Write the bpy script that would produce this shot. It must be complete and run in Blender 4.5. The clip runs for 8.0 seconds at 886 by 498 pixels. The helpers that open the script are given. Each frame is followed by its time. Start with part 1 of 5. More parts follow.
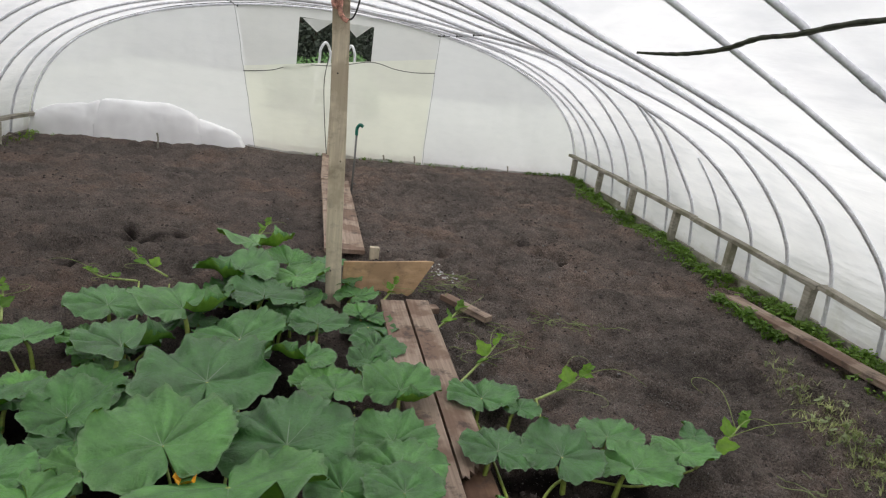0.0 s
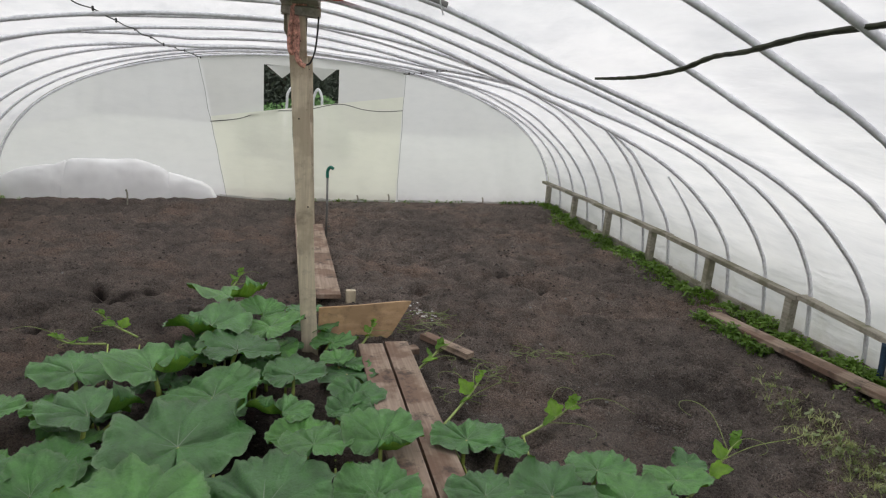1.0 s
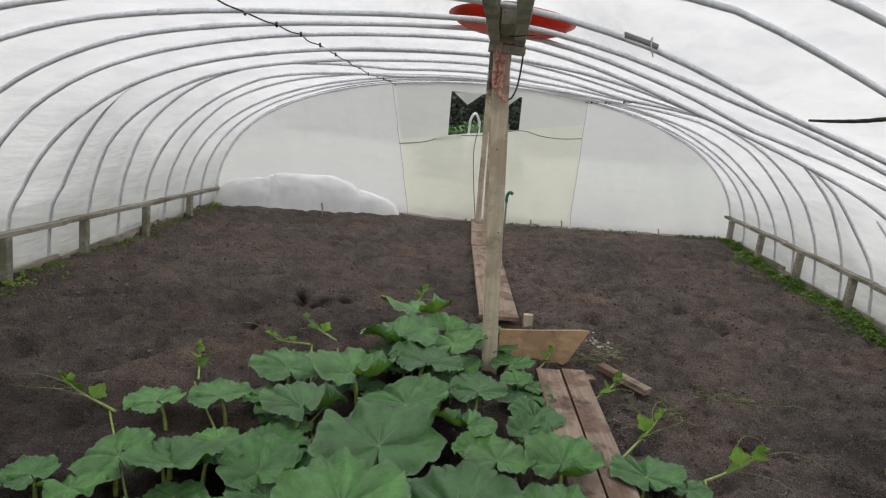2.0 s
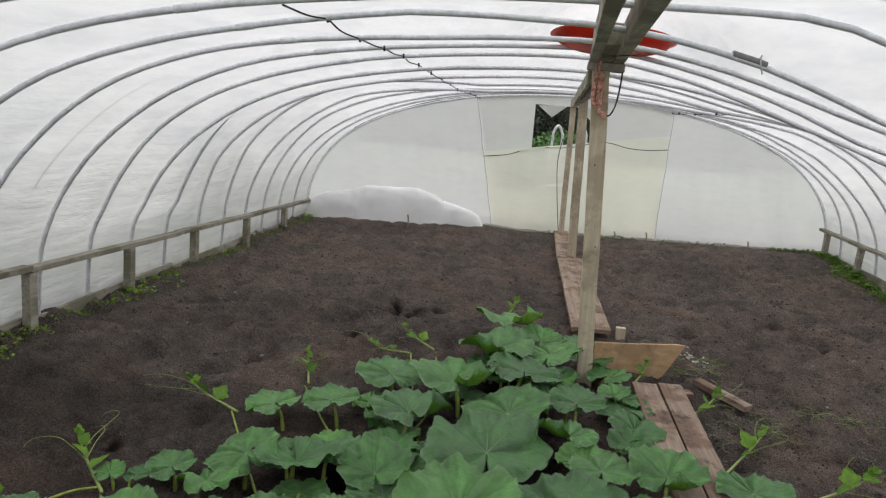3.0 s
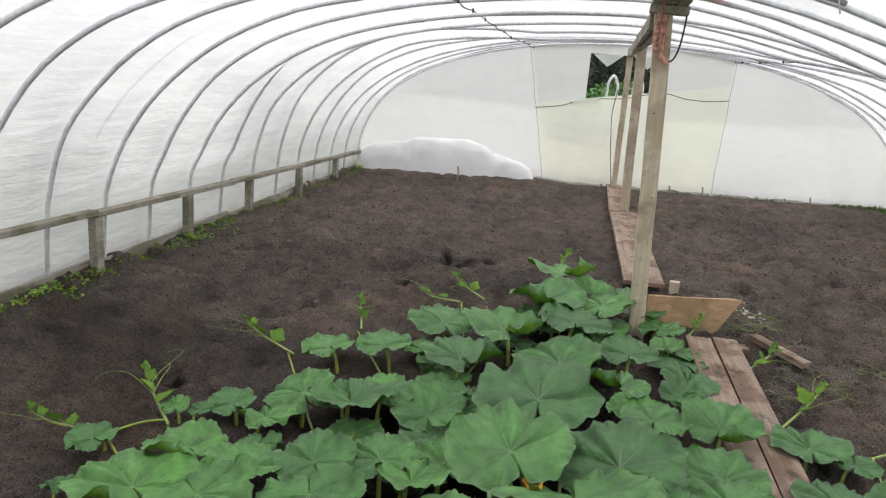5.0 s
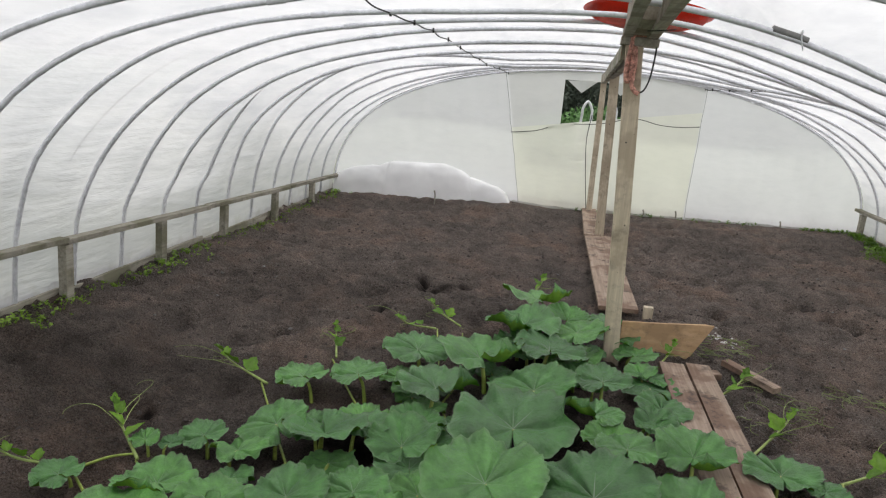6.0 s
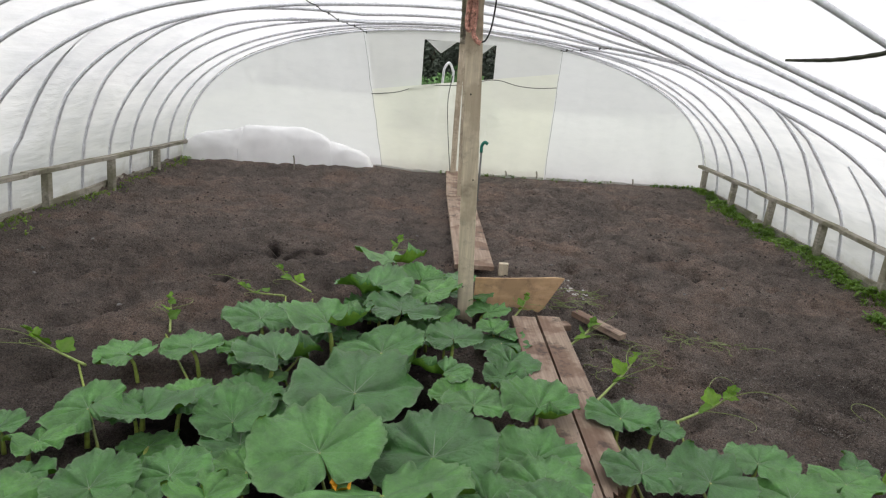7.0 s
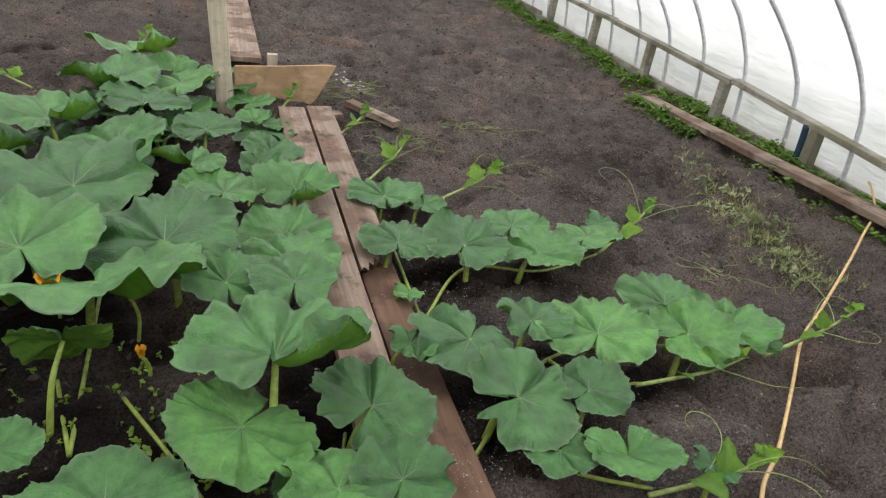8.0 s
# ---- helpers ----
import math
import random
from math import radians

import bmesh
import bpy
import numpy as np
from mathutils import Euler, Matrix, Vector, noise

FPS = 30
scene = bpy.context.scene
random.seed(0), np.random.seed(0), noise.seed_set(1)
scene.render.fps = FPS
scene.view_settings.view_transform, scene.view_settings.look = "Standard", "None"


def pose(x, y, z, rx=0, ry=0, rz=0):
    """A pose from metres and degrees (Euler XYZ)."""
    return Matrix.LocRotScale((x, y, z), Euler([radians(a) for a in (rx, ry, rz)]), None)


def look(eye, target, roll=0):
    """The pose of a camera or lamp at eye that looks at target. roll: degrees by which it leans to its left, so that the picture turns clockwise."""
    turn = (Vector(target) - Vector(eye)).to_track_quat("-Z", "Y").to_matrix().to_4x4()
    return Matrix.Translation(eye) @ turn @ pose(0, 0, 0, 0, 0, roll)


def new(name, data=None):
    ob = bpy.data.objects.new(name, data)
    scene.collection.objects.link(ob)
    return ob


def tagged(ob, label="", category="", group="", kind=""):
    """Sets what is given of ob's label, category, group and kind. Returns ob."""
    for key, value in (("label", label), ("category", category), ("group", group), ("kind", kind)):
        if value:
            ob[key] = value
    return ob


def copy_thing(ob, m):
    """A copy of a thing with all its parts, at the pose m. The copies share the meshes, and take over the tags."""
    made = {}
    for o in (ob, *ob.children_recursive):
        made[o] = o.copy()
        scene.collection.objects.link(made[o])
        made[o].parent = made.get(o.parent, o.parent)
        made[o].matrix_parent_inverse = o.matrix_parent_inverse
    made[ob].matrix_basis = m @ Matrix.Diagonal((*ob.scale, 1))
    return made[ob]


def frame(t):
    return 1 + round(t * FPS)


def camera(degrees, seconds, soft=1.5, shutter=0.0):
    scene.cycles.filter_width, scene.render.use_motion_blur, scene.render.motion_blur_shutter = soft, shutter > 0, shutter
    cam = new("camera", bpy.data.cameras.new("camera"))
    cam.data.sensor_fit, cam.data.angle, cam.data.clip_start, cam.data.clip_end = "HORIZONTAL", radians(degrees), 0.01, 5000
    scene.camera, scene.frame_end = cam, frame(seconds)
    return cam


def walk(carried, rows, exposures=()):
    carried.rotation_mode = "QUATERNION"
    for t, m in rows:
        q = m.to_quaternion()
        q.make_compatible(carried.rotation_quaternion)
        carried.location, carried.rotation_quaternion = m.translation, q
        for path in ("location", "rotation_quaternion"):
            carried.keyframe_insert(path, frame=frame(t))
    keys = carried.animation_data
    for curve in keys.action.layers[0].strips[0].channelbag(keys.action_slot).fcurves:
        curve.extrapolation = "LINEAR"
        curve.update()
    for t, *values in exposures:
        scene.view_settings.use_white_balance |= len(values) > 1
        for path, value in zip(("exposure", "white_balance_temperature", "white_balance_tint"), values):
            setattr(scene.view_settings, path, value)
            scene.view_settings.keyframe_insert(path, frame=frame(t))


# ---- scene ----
cam = camera(65.9, 8.0, soft=1.2)
PATH = [
    (0, (-0.047, -0.499, 1.787), (0.316, 1.392, 1.245), 7.83),
    (0.5, (0.027, -0.440, 1.797), (0.483, 1.446, 1.313), 4.71),
    (1, (0.032, -0.434, 1.806), (0.436, 1.474, 1.362), 3.89),
    (1.5, (-0.063, -0.486, 1.832), (0.117, 1.460, 1.410), 4.94),
    (2, (-0.183, -0.578, 1.869), (-0.238, 1.377, 1.450), 5.01),
    (2.2, (-0.226, -0.617, 1.887), (-0.328, 1.340, 1.489), 4.95),
    (3.3, (-0.402, -0.749, 1.912), (-0.724, 1.181, 1.498), 4.47),
    (3.5, (-0.407, -0.739, 1.909), (-0.756, 1.185, 1.485), 4.81),
    (4, (-0.397, -0.751, 1.790), (-0.647, 1.115, 1.114), 5.73),
    (4.5, (-0.384, -0.744, 1.804), (-0.660, 1.138, 1.186), 5.06),
    (5, (-0.409, -0.745, 1.865), (-0.790, 1.141, 1.320), 4.07),
    (5.2, (-0.409, -0.758, 1.881), (-0.769, 1.145, 1.383), 4.11),
    (6.3, (-0.375, -0.707, 1.919), (-0.670, 1.211, 1.436), 5.09),
    (6.5, (-0.351, -0.659, 1.885), (-0.592, 1.265, 1.395), 5.93),
    (7, (-0.171, -0.534, 1.805), (-0.144, 1.392, 1.267), 4.90),
    (7.5, (0.108, -0.441, 1.649), (0.549, 1.377, 0.941), 6.48),
    (8, (0.185, -0.434, 1.506), (0.752, 1.236, 0.562), 8.26),
]
# the clip's camera brightens as the darker bed fills its picture
EXPOSURES = [(0.0, 0.15), (1.0, 0.0), (1.5, -0.03), (2.2, -0.07), (3.5, -0.05), (4.0, 0.15), (4.5, 0.4), (5.0, 0.35), (6.5, 0.08), (7.0, 0.3), (7.5, 0.43), (8.0, 0.64)]
walk(cam, [(t, look(eye, target, roll)) for t, eye, target, roll in PATH], EXPOSURES)

# ---- world and light: an even overcast sky, softened once more by the plastic skin ----
world = bpy.data.worlds.new("overcast_sky")
scene.world = world
world.use_nodes = True
wn, wl = world.node_tree.nodes, world.node_tree.links
sky = wn.new("ShaderNodeTexSky")
sky.sky_type, sky.sun_disc = "NISHITA", False
sky.sun_elevation, sky.sun_rotation = radians(74), radians(8)
sky.dust_density, sky.air_density, sky.ozone_density = 6.0, 1.0, 1.0
grey = wn.new("ShaderNodeHueSaturation")
grey.inputs["Saturation"].default_value = 0.12
wl.new(sky.outputs[0], grey.inputs["Color"])
wl.new(grey.outputs[0], wn["Background"].inputs["Color"])
wn["Background"].inputs["Strength"].default_value = 0.135

sun_data = bpy.data.lights.new("sun", "SUN")
sun_data.energy, sun_data.angle, sun_data.color = 1.9, radians(40), (1.0, 0.97, 0.93)
sun = new("sun", sun_data)
sun.matrix_world = look((0.8, 8.5, 20), (0, 3, 0))


# ---- materials ----
def mat(name, build):
    m = bpy.data.materials.new(name)
    m.use_nodes = True
    n, l = m.node_tree.nodes, m.node_tree.links
    build(n, l, n["Principled BSDF"], n["Material Output"])
    return m


def noise_tex(n, l, scale, detail=4.0, rough=0.6, space="Object", stretch=None):
    co = n.new("ShaderNodeTexCoord")
    tex = n.new("ShaderNodeTexNoise")
    tex.inputs["Scale"].default_value, tex.inputs["Detail"].default_value = scale, detail
    tex.inputs["Roughness"].default_value = rough
    src = co.outputs[space]
    if stretch:
        mp = n.new("ShaderNodeMapping")
        mp.inputs["Scale"].default_value = stretch
        l.new(src, mp.inputs["Vector"])
        src = mp.outputs[0]
    l.new(src, tex.inputs["Vector"])
    return tex


def ramp(n, l, src, stops):
    r = n.new("ShaderNodeValToRGB")
    r.color_ramp.elements[0].position, r.color_ramp.elements[0].color = stops[0][0], (*stops[0][1], 1)
    r.color_ramp.elements[1].position, r.color_ramp.elements[1].color = stops[-1][0], (*stops[-1][1], 1)
    for p, c in stops[1:-1]:
        r.color_ramp.elements.new(p).color = (*c, 1)
    l.new(src, r.inputs[0])
    return r.outputs[0]


def mixed(n, l, a, b, fac, blend="MIX"):
    x = n.new("ShaderNodeMix")
    x.data_type, x.blend_type = "RGBA", blend
    for sock, v in ((x.inputs[6], a), (x.inputs[7], b), (x.inputs[0], fac)):
        if hasattr(v, "is_linked"):
            l.new(v, sock)
        elif isinstance(v, tuple):
            sock.default_value = (*v, 1)
        else:
            sock.default_value = v
    return x.outputs[2]


def bump(n, l, bsdf, height, strength, dist):
    b = n.new("ShaderNodeBump")
    b.inputs["Strength"].default_value, b.inputs["Distance"].default_value = strength, dist
    l.new(height, b.inputs["Height"])
    l.new(b.outputs[0], bsdf.inputs["Normal"])


def soil_build(n, l, bsdf, out):
    big = noise_tex(n, l, 0.9, 5, 0.65)
    mid = noise_tex(n, l, 5, 7, 0.72)
    fine = noise_tex(n, l, 95, 6, 0.8)
    crumb = n.new("ShaderNodeTexVoronoi")
    crumb.inputs["Scale"].default_value, crumb.inputs["Detail"].default_value = 26, 2.0
    crumb.inputs["Roughness"].default_value = 0.8
    co = n.new("ShaderNodeTexCoord")
    wob = n.new("ShaderNodeMix")
    wob.data_type, wob.blend_type, wob.inputs[0].default_value = "RGBA", "ADD", 0.06
    l.new(co.outputs["Object"], wob.inputs[6]), l.new(mid.outputs[1], wob.inputs[7])
    l.new(wob.outputs[2], crumb.inputs["Vector"])
    grit = noise_tex(n, l, 160, 2, 0.5)
    c = ramp(n, l, big.outputs[0], [(0.32, (0.31, 0.273, 0.252)), (0.5, (0.45, 0.384, 0.346)), (0.68, (0.59, 0.44, 0.365))])
    # shading of the lumps put into the colour: hollows darker, crests lighter
    c = mixed(n, l, c, ramp(n, l, mid.outputs[0], [(0.36, (0.42, 0.42, 0.42)), (0.64, (1.3, 1.26, 1.23))]), 0.6, "MULTIPLY")
    c = mixed(n, l, c, ramp(n, l, fine.outputs[0], [(0.36, (0.22, 0.22, 0.22)), (0.58, (1.55, 1.52, 1.48))]), 0.85, "MULTIPLY")
    c = mixed(n, l, c, ramp(n, l, crumb.outputs["Distance"], [(0.12, (1.38, 1.35, 1.32)), (0.7, (0.52, 0.52, 0.52))]), 0.75, "MULTIPLY")
    c = mixed(n, l, c, (0.55, 0.53, 0.50), ramp(n, l, grit.outputs[0], [(0.64, (0, 0, 0)), (0.70, (0.8, 0.8, 0.8))]))
    # the bed's damp, plus shade under leaves and in hollows, put into the colour
    damp_shade = n.new("ShaderNodeAttribute")
    damp_shade.attribute_name = "damp_shade"
    c = mixed(n, l, c, (0.010, 0.008, 0.008), damp_shade.outputs["Fac"])
    l.new(c, bsdf.inputs["Base Color"])
    bsdf.inputs["Roughness"].default_value = 0.95
    bsdf.inputs["Specular IOR Level"].default_value = 0.05
    h = n.new("ShaderNodeMath")
    h.operation = "ADD"
    l.new(mid.outputs[0], h.inputs[0])
    l.new(fine.outputs[0], h.inputs[1])
    h2 = n.new("ShaderNodeMath")
    h2.operation = "SUBTRACT"
    l.new(h.outputs[0], h2.inputs[0]), l.new(crumb.outputs["Distance"], h2.inputs[1])
    bump(n, l, bsdf, h2.outputs[0], 1.0, 0.048)


def wood_build(dark, light, grain=14.0, axis=(1, 0.06, 1), stain=(0.10, 0.085, 0.065), dirty=0.35):
    def build(n, l, bsdf, out):
        g = noise_tex(n, l, grain, 6, 0.65, stretch=(axis[0] * 3, axis[1] * 3, axis[2] * 3))
        s = noise_tex(n, l, 2.3, 4, 0.6)
        k = noise_tex(n, l, 55, 3, 0.6)
        info = n.new("ShaderNodeObjectInfo")
        c = ramp(n, l, g.outputs[0], [(0.3, dark), (0.68, light)])
        c = mixed(n, l, c, stain, ramp(n, l, s.outputs[0], [(0.48, (0, 0, 0)), (0.56, (0.75, 0.75, 0.75))]))
        mud = noise_tex(n, l, 7.5, 6, 0.7)
        c = mixed(n, l, c, (0.075, 0.058, 0.050), ramp(n, l, mud.outputs[0], [(0.54, (0, 0, 0)), (0.66, (dirty, dirty, dirty))]))
        c = mixed(n, l, c, (0.03, 0.025, 0.02), ramp(n, l, k.outputs[0], [(0.66, (0, 0, 0)), (0.76, (0.6, 0.6, 0.6))]))
        tone = ramp(n, l, info.outputs["Random"], [(0.0, (0.86, 0.86, 0.86)), (1.0, (1.1, 1.1, 1.1))])
        c = mixed(n, l, c, tone, 1.0, "MULTIPLY")
        l.new(c, bsdf.inputs["Base Color"])
        bsdf.inputs["Roughness"].default_value = 0.8
        bsdf.inputs["Specular IOR Level"].default_value = 0.25
        bump(n, l, bsdf, g.outputs[0], 0.5, 0.004)
    return build


def film_build(clear, tint, wrinkle=1.0, dirt=0.45):
    def build(n, l, bsdf, out):
        n.remove(bsdf)
        tl = n.new("ShaderNodeBsdfTranslucent")
        tr = n.new("ShaderNodeBsdfTransparent")
        df = n.new("ShaderNodeBsdfDiffuse")
        gl = n.new("ShaderNodeBsdfGlossy")
        gl.inputs["Roughness"].default_value = 0.25
        fold = noise_tex(n, l, 1.1, 5, 0.6, stretch=(1.0, 0.7, 2.2))
        crease = noise_tex(n, l, 5.0, 4, 0.55, stretch=(1, 0.45, 2.5))
        c = mixed(n, l, tint, ramp(n, l, fold.outputs[0], [(0.3, (0.86, 0.87, 0.88)), (0.65, (1, 1, 1))]), min(1.0, wrinkle), "MULTIPLY")
        c = mixed(n, l, c, ramp(n, l, crease.outputs[0], [(0.36, (0.82, 0.83, 0.85)), (0.56, (1, 1, 1))]), 0.45 * wrinkle, "MULTIPLY")
        fine = noise_tex(n, l, 9.0, 5, 0.6, stretch=(1.0, 0.22, 3.0))
        c = mixed(n, l, c, ramp(n, l, fine.outputs[0], [(0.34, (0.84, 0.85, 0.87)), (0.5, (1, 1, 1))]), 0.18 * wrinkle, "MULTIPLY")
        # mud and algae splashed up from the soil
        co = n.new("ShaderNodeTexCoord")
        sep = n.new("ShaderNodeSeparateXYZ")
        l.new(co.outputs["Object"], sep.inputs[0])
        splash = noise_tex(n, l, 2.6, 6, 0.7)
        lifted = n.new("ShaderNodeMath")
        lifted.operation, lifted.inputs[1].default_value = "ADD", 0.40
        l.new(sep.outputs[2], lifted.inputs[0])
        add = n.new("ShaderNodeMath")
        add.operation, add.inputs[1].default_value = "MULTIPLY_ADD", -0.8
        l.new(splash.outputs[0], add.inputs[0]), l.new(lifted.outputs[0], add.inputs[2])
        mud = ramp(n, l, add.outputs[0], [(0.03, (dirt, dirt, dirt)), (0.22, (0, 0, 0))])
        c = mixed(n, l, c, (0.46, 0.45, 0.36), mud)
        for b in (tl, df):
            l.new(c, b.inputs["Color"])
        l.new(c, tr.inputs["Color"])
        bp = n.new("ShaderNodeBump")
        bp.inputs["Strength"].default_value, bp.inputs["Distance"].default_value = 0.5 * wrinkle, 0.03
        l.new(crease.outputs[0], bp.inputs["Height"])
        for b in (tl, df, gl):
            l.new(bp.outputs[0], b.inputs["Normal"])
        m1, m2, m3 = (n.new("ShaderNodeMixShader") for _ in range(3))
        m1.inputs[0].default_value = 0.18
        l.new(tl.outputs[0], m1.inputs[1]), l.new(df.outputs[0], m1.inputs[2])
        m2.inputs[0].default_value = clear
        l.new(m1.outputs[0], m2.inputs[1]), l.new(tr.outputs[0], m2.inputs[2])
        m3.inputs[0].default_value = 0.03
        l.new(m2.outputs[0], m3.inputs[1]), l.new(gl.outputs[0], m3.inputs[2])
        l.new(m3.outputs[0], out.inputs["Surface"])
    return build


def plain(colour, rough=0.6, metal=0.0, spec=0.4, scale=20.0, vary=0.35, bump_s=0.2):
    def build(n, l, bsdf, out):
        t = noise_tex(n, l, scale, 4, 0.6)
        t2 = noise_tex(n, l, scale * 0.15, 3, 0.6)
        lo = tuple(v * (1 - vary) for v in colour)
        hi = tuple(min(1.0, v * (1 + vary)) for v in colour)
        c = ramp(n, l, t.outputs[0], [(0.3, lo), (0.7, hi)])
        c = mixed(n, l, c, ramp(n, l, t2.outputs[0], [(0.3, (0.8, 0.8, 0.8)), (0.7, (1.1, 1.1, 1.1))]), 0.8, "MULTIPLY")
        l.new(c, bsdf.inputs["Base Color"])
        bsdf.inputs["Roughness"].default_value, bsdf.inputs["Metallic"].default_value = rough, metal
        bsdf.inputs["Specular IOR Level"].default_value = spec
        bump(n, l, bsdf, t.outputs[0], bump_s, 0.003)
    return build


def leaf_build(face, vein, through_c, sheen, ribs=False):
    def build(n, l, bsdf, out):
        at = n.new("ShaderNodeAttribute")
        at.attribute_name = "vein"
        info = n.new("ShaderNodeObjectInfo")
        t = noise_tex(n, l, 2.2, 4, 0.65)
        t2 = noise_tex(n, l, 26, 4, 0.7)
        lo, hi = tuple(v * k for v, k in zip(face, (0.46, 0.54, 0.44))), tuple(v * 1.5 for v in face)
        c = ramp(n, l, t.outputs[0], [(0.3, lo), (0.7, hi)])
        c = mixed(n, l, c, ramp(n, l, t2.outputs[0], [(0.3, (0.80, 0.82, 0.80)), (0.7, (1.15, 1.13, 1.15))]), 0.6, "MULTIPLY")
        c = mixed(n, l, c, ramp(n, l, info.outputs["Random"], [(0.0, (0.60, 0.66, 0.68)), (0.5, (0.95, 0.95, 0.95)), (1.0, (1.38, 1.26, 1.08))]), 1.0, "MULTIPLY")
        c = mixed(n, l, c, vein, at.outputs["Fac"])
        l.new(c, bsdf.inputs["Base Color"])
        bsdf.inputs["Roughness"].default_value = 0.25
        bsdf.inputs["Specular IOR Level"].default_value = sheen
        bsdf.inputs["Sheen Weight"].default_value = 0.12 if ribs else 0.05
        bsdf.inputs["Sheen Tint"].default_value = (0.75, 0.95, 0.85, 1)
        tl = n.new("ShaderNodeBsdfTranslucent")
        l.new(mixed(n, l, c, through_c, 0.75), tl.inputs["Color"])
        m = n.new("ShaderNodeMixShader")
        m.inputs[0].default_value = 0.18 if ribs else 0.42
        l.new(bsdf.outputs[0], m.inputs[1]), l.new(tl.outputs[0], m.inputs[2])
        l.new(m.outputs[0], out.inputs["Surface"])
        if not ribs:
            bump(n, l, bsdf, t2.outputs[0], 0.5, 0.02)
            return
        # side ribs branching from the nine main veins, puckering the blade
        def sums(op, p, q=None, r=None):
            k = n.new("ShaderNodeMath")
            k.operation = op
            for sock, val in zip(k.inputs, (p, q, r)):
                if isinstance(val, (int, float)):
                    sock.default_value = val
                elif val is not None:
                    l.new(val, sock)
            return k.outputs[0]
        co = n.new("ShaderNodeTexCoord")
        xyz = n.new("ShaderNodeSeparateXYZ")
        l.new(co.outputs["Object"], xyz.inputs[0])
        px, py = xyz.outputs[0], xyz.outputs[1]
        r = sums("SQRT", sums("ADD", sums("MULTIPLY", px, px), sums("MULTIPLY", py, py)))
        off = sums("WRAP", sums("ARCTAN2", px, py), radians(20), radians(-20))
        along = sums("MULTIPLY", r, sums("COSINE", off))
        aside = sums("ABSOLUTE", sums("MULTIPLY", r, sums("SINE", off)))
        step = sums("ADD", sums("MULTIPLY", sums("SUBTRACT", along, sums("MULTIPLY", aside, 1.25)), 6.5), sums("MULTIPLY", t.outputs[0], 1.6))
        pucker = sums("POWER", sums("MULTIPLY", sums("PINGPONG", step, 0.5), 2.0), 0.5)
        valley = sums("MINIMUM", sums("MULTIPLY", aside, 22.0), 1.0)
        # only some of the side ribs crease the blade
        some = noise_tex(n, l, 3.4, 2, 0.5)
        here = sums("MULTIPLY", sums("MAXIMUM", sums("SUBTRACT", some.outputs[0], 0.45), 0.0), 3.2)
        height = sums("ADD", sums("MULTIPLY", sums("MULTIPLY", pucker, valley), here), sums("MULTIPLY", t2.outputs[0], 1.3))
        bump(n, l, bsdf, height, 0.45, 0.030)
        # thin pale main veins, tapering outwards
        width = sums("MAXIMUM", sums("MULTIPLY_ADD", along, -0.011, 0.0125), 0.002)
        line = sums("MAXIMUM", sums("SUBTRACT", 1.0, sums("DIVIDE", aside, width)), 0.0)
        fade = sums("MINIMUM", sums("MAXIMUM", sums("MULTIPLY_ADD", along, -2.1, sums("MULTIPLY", some.outputs[0], 1.9)), 0.0), 0.9)
        ahead = sums("POWER", sums("MULTIPLY_ADD", sums("COSINE", sums("ARCTAN2", px, py)), 0.4, 0.6), 2.2)
        l.new(mixed(n, l, c, vein, sums("MULTIPLY", sums("MULTIPLY", line, fade), sums("MULTIPLY_ADD", ahead, 0.55, 0.06))), bsdf.inputs["Base Color"])
    return build


SOIL = mat("dark_soil", soil_build)
FILM = mat("plastic_film", film_build(0.16, (0.845, 0.845, 0.862)))
FILM_END = mat("plastic_film_end", film_build(0.22, (0.965, 0.975, 1.0), 0.3, 0.15))
FILM_DOOR = mat("plastic_film_door", film_build(0.30, (0.97, 0.975, 0.975), 0.3, 0.15))
FILM_DOOR_LOW = mat("yellowed_plastic_film", film_build(0.22, (0.955, 0.962, 0.872), 0.3, 0.15))
FILM_WHITE = mat("bunched_plastic", film_build(0.05, (0.97, 0.97, 0.97)))
PIPE = mat("galvanised_pipe", plain((0.76, 0.77, 0.81), 0.5, 0.15, 0.5, 30, 0.15))
OLDWOOD = mat("weathered_rail_wood", wood_build((0.23, 0.215, 0.175), (0.44, 0.41, 0.34), stain=(0.18, 0.175, 0.11)))
BEAMWOOD = mat("beam_wood", wood_build((0.27, 0.24, 0.195), (0.46, 0.41, 0.335), stain=(0.2, 0.17, 0.13)))
POSTWOOD = mat("post_wood", wood_build((0.46, 0.39, 0.285), (0.70, 0.61, 0.465), 14, (1, 1, 0.06), (0.40, 0.33, 0.24)))
BOARD = mat("walkway_board", wood_build((0.23, 0.165, 0.122), (0.44, 0.345, 0.27), 12, (1, 0.05, 1), (0.17, 0.102, 0.072), 0.8))
WETBOARD = mat("wet_muddy_board", wood_build((0.15, 0.085, 0.052), (0.27, 0.165, 0.11), 10, (1, 0.05, 1), (0.09, 0.05, 0.034), 0.6))
PLY = mat("orange_plywood", wood_build((0.46, 0.30, 0.16), (0.60, 0.41, 0.25), 10, (0.06, 1, 1), (0.36, 0.24, 0.14), 0.4))
LEAF = mat("pumpkin_leaf", leaf_build((0.080, 0.245, 0.046), (0.52, 0.66, 0.42), (0.15, 0.46, 0.03), 1.0, True))
LEAF_UNDER = mat("pumpkin_leaf_underside", leaf_build((0.19, 0.36, 0.050), (0.34, 0.46, 0.12), (0.2, 0.42, 0.03), 0.25))
YOUNG = mat("young_leaf", leaf_build((0.22, 0.42, 0.055), (0.30, 0.45, 0.12), (0.22, 0.42, 0.04), 0.35))
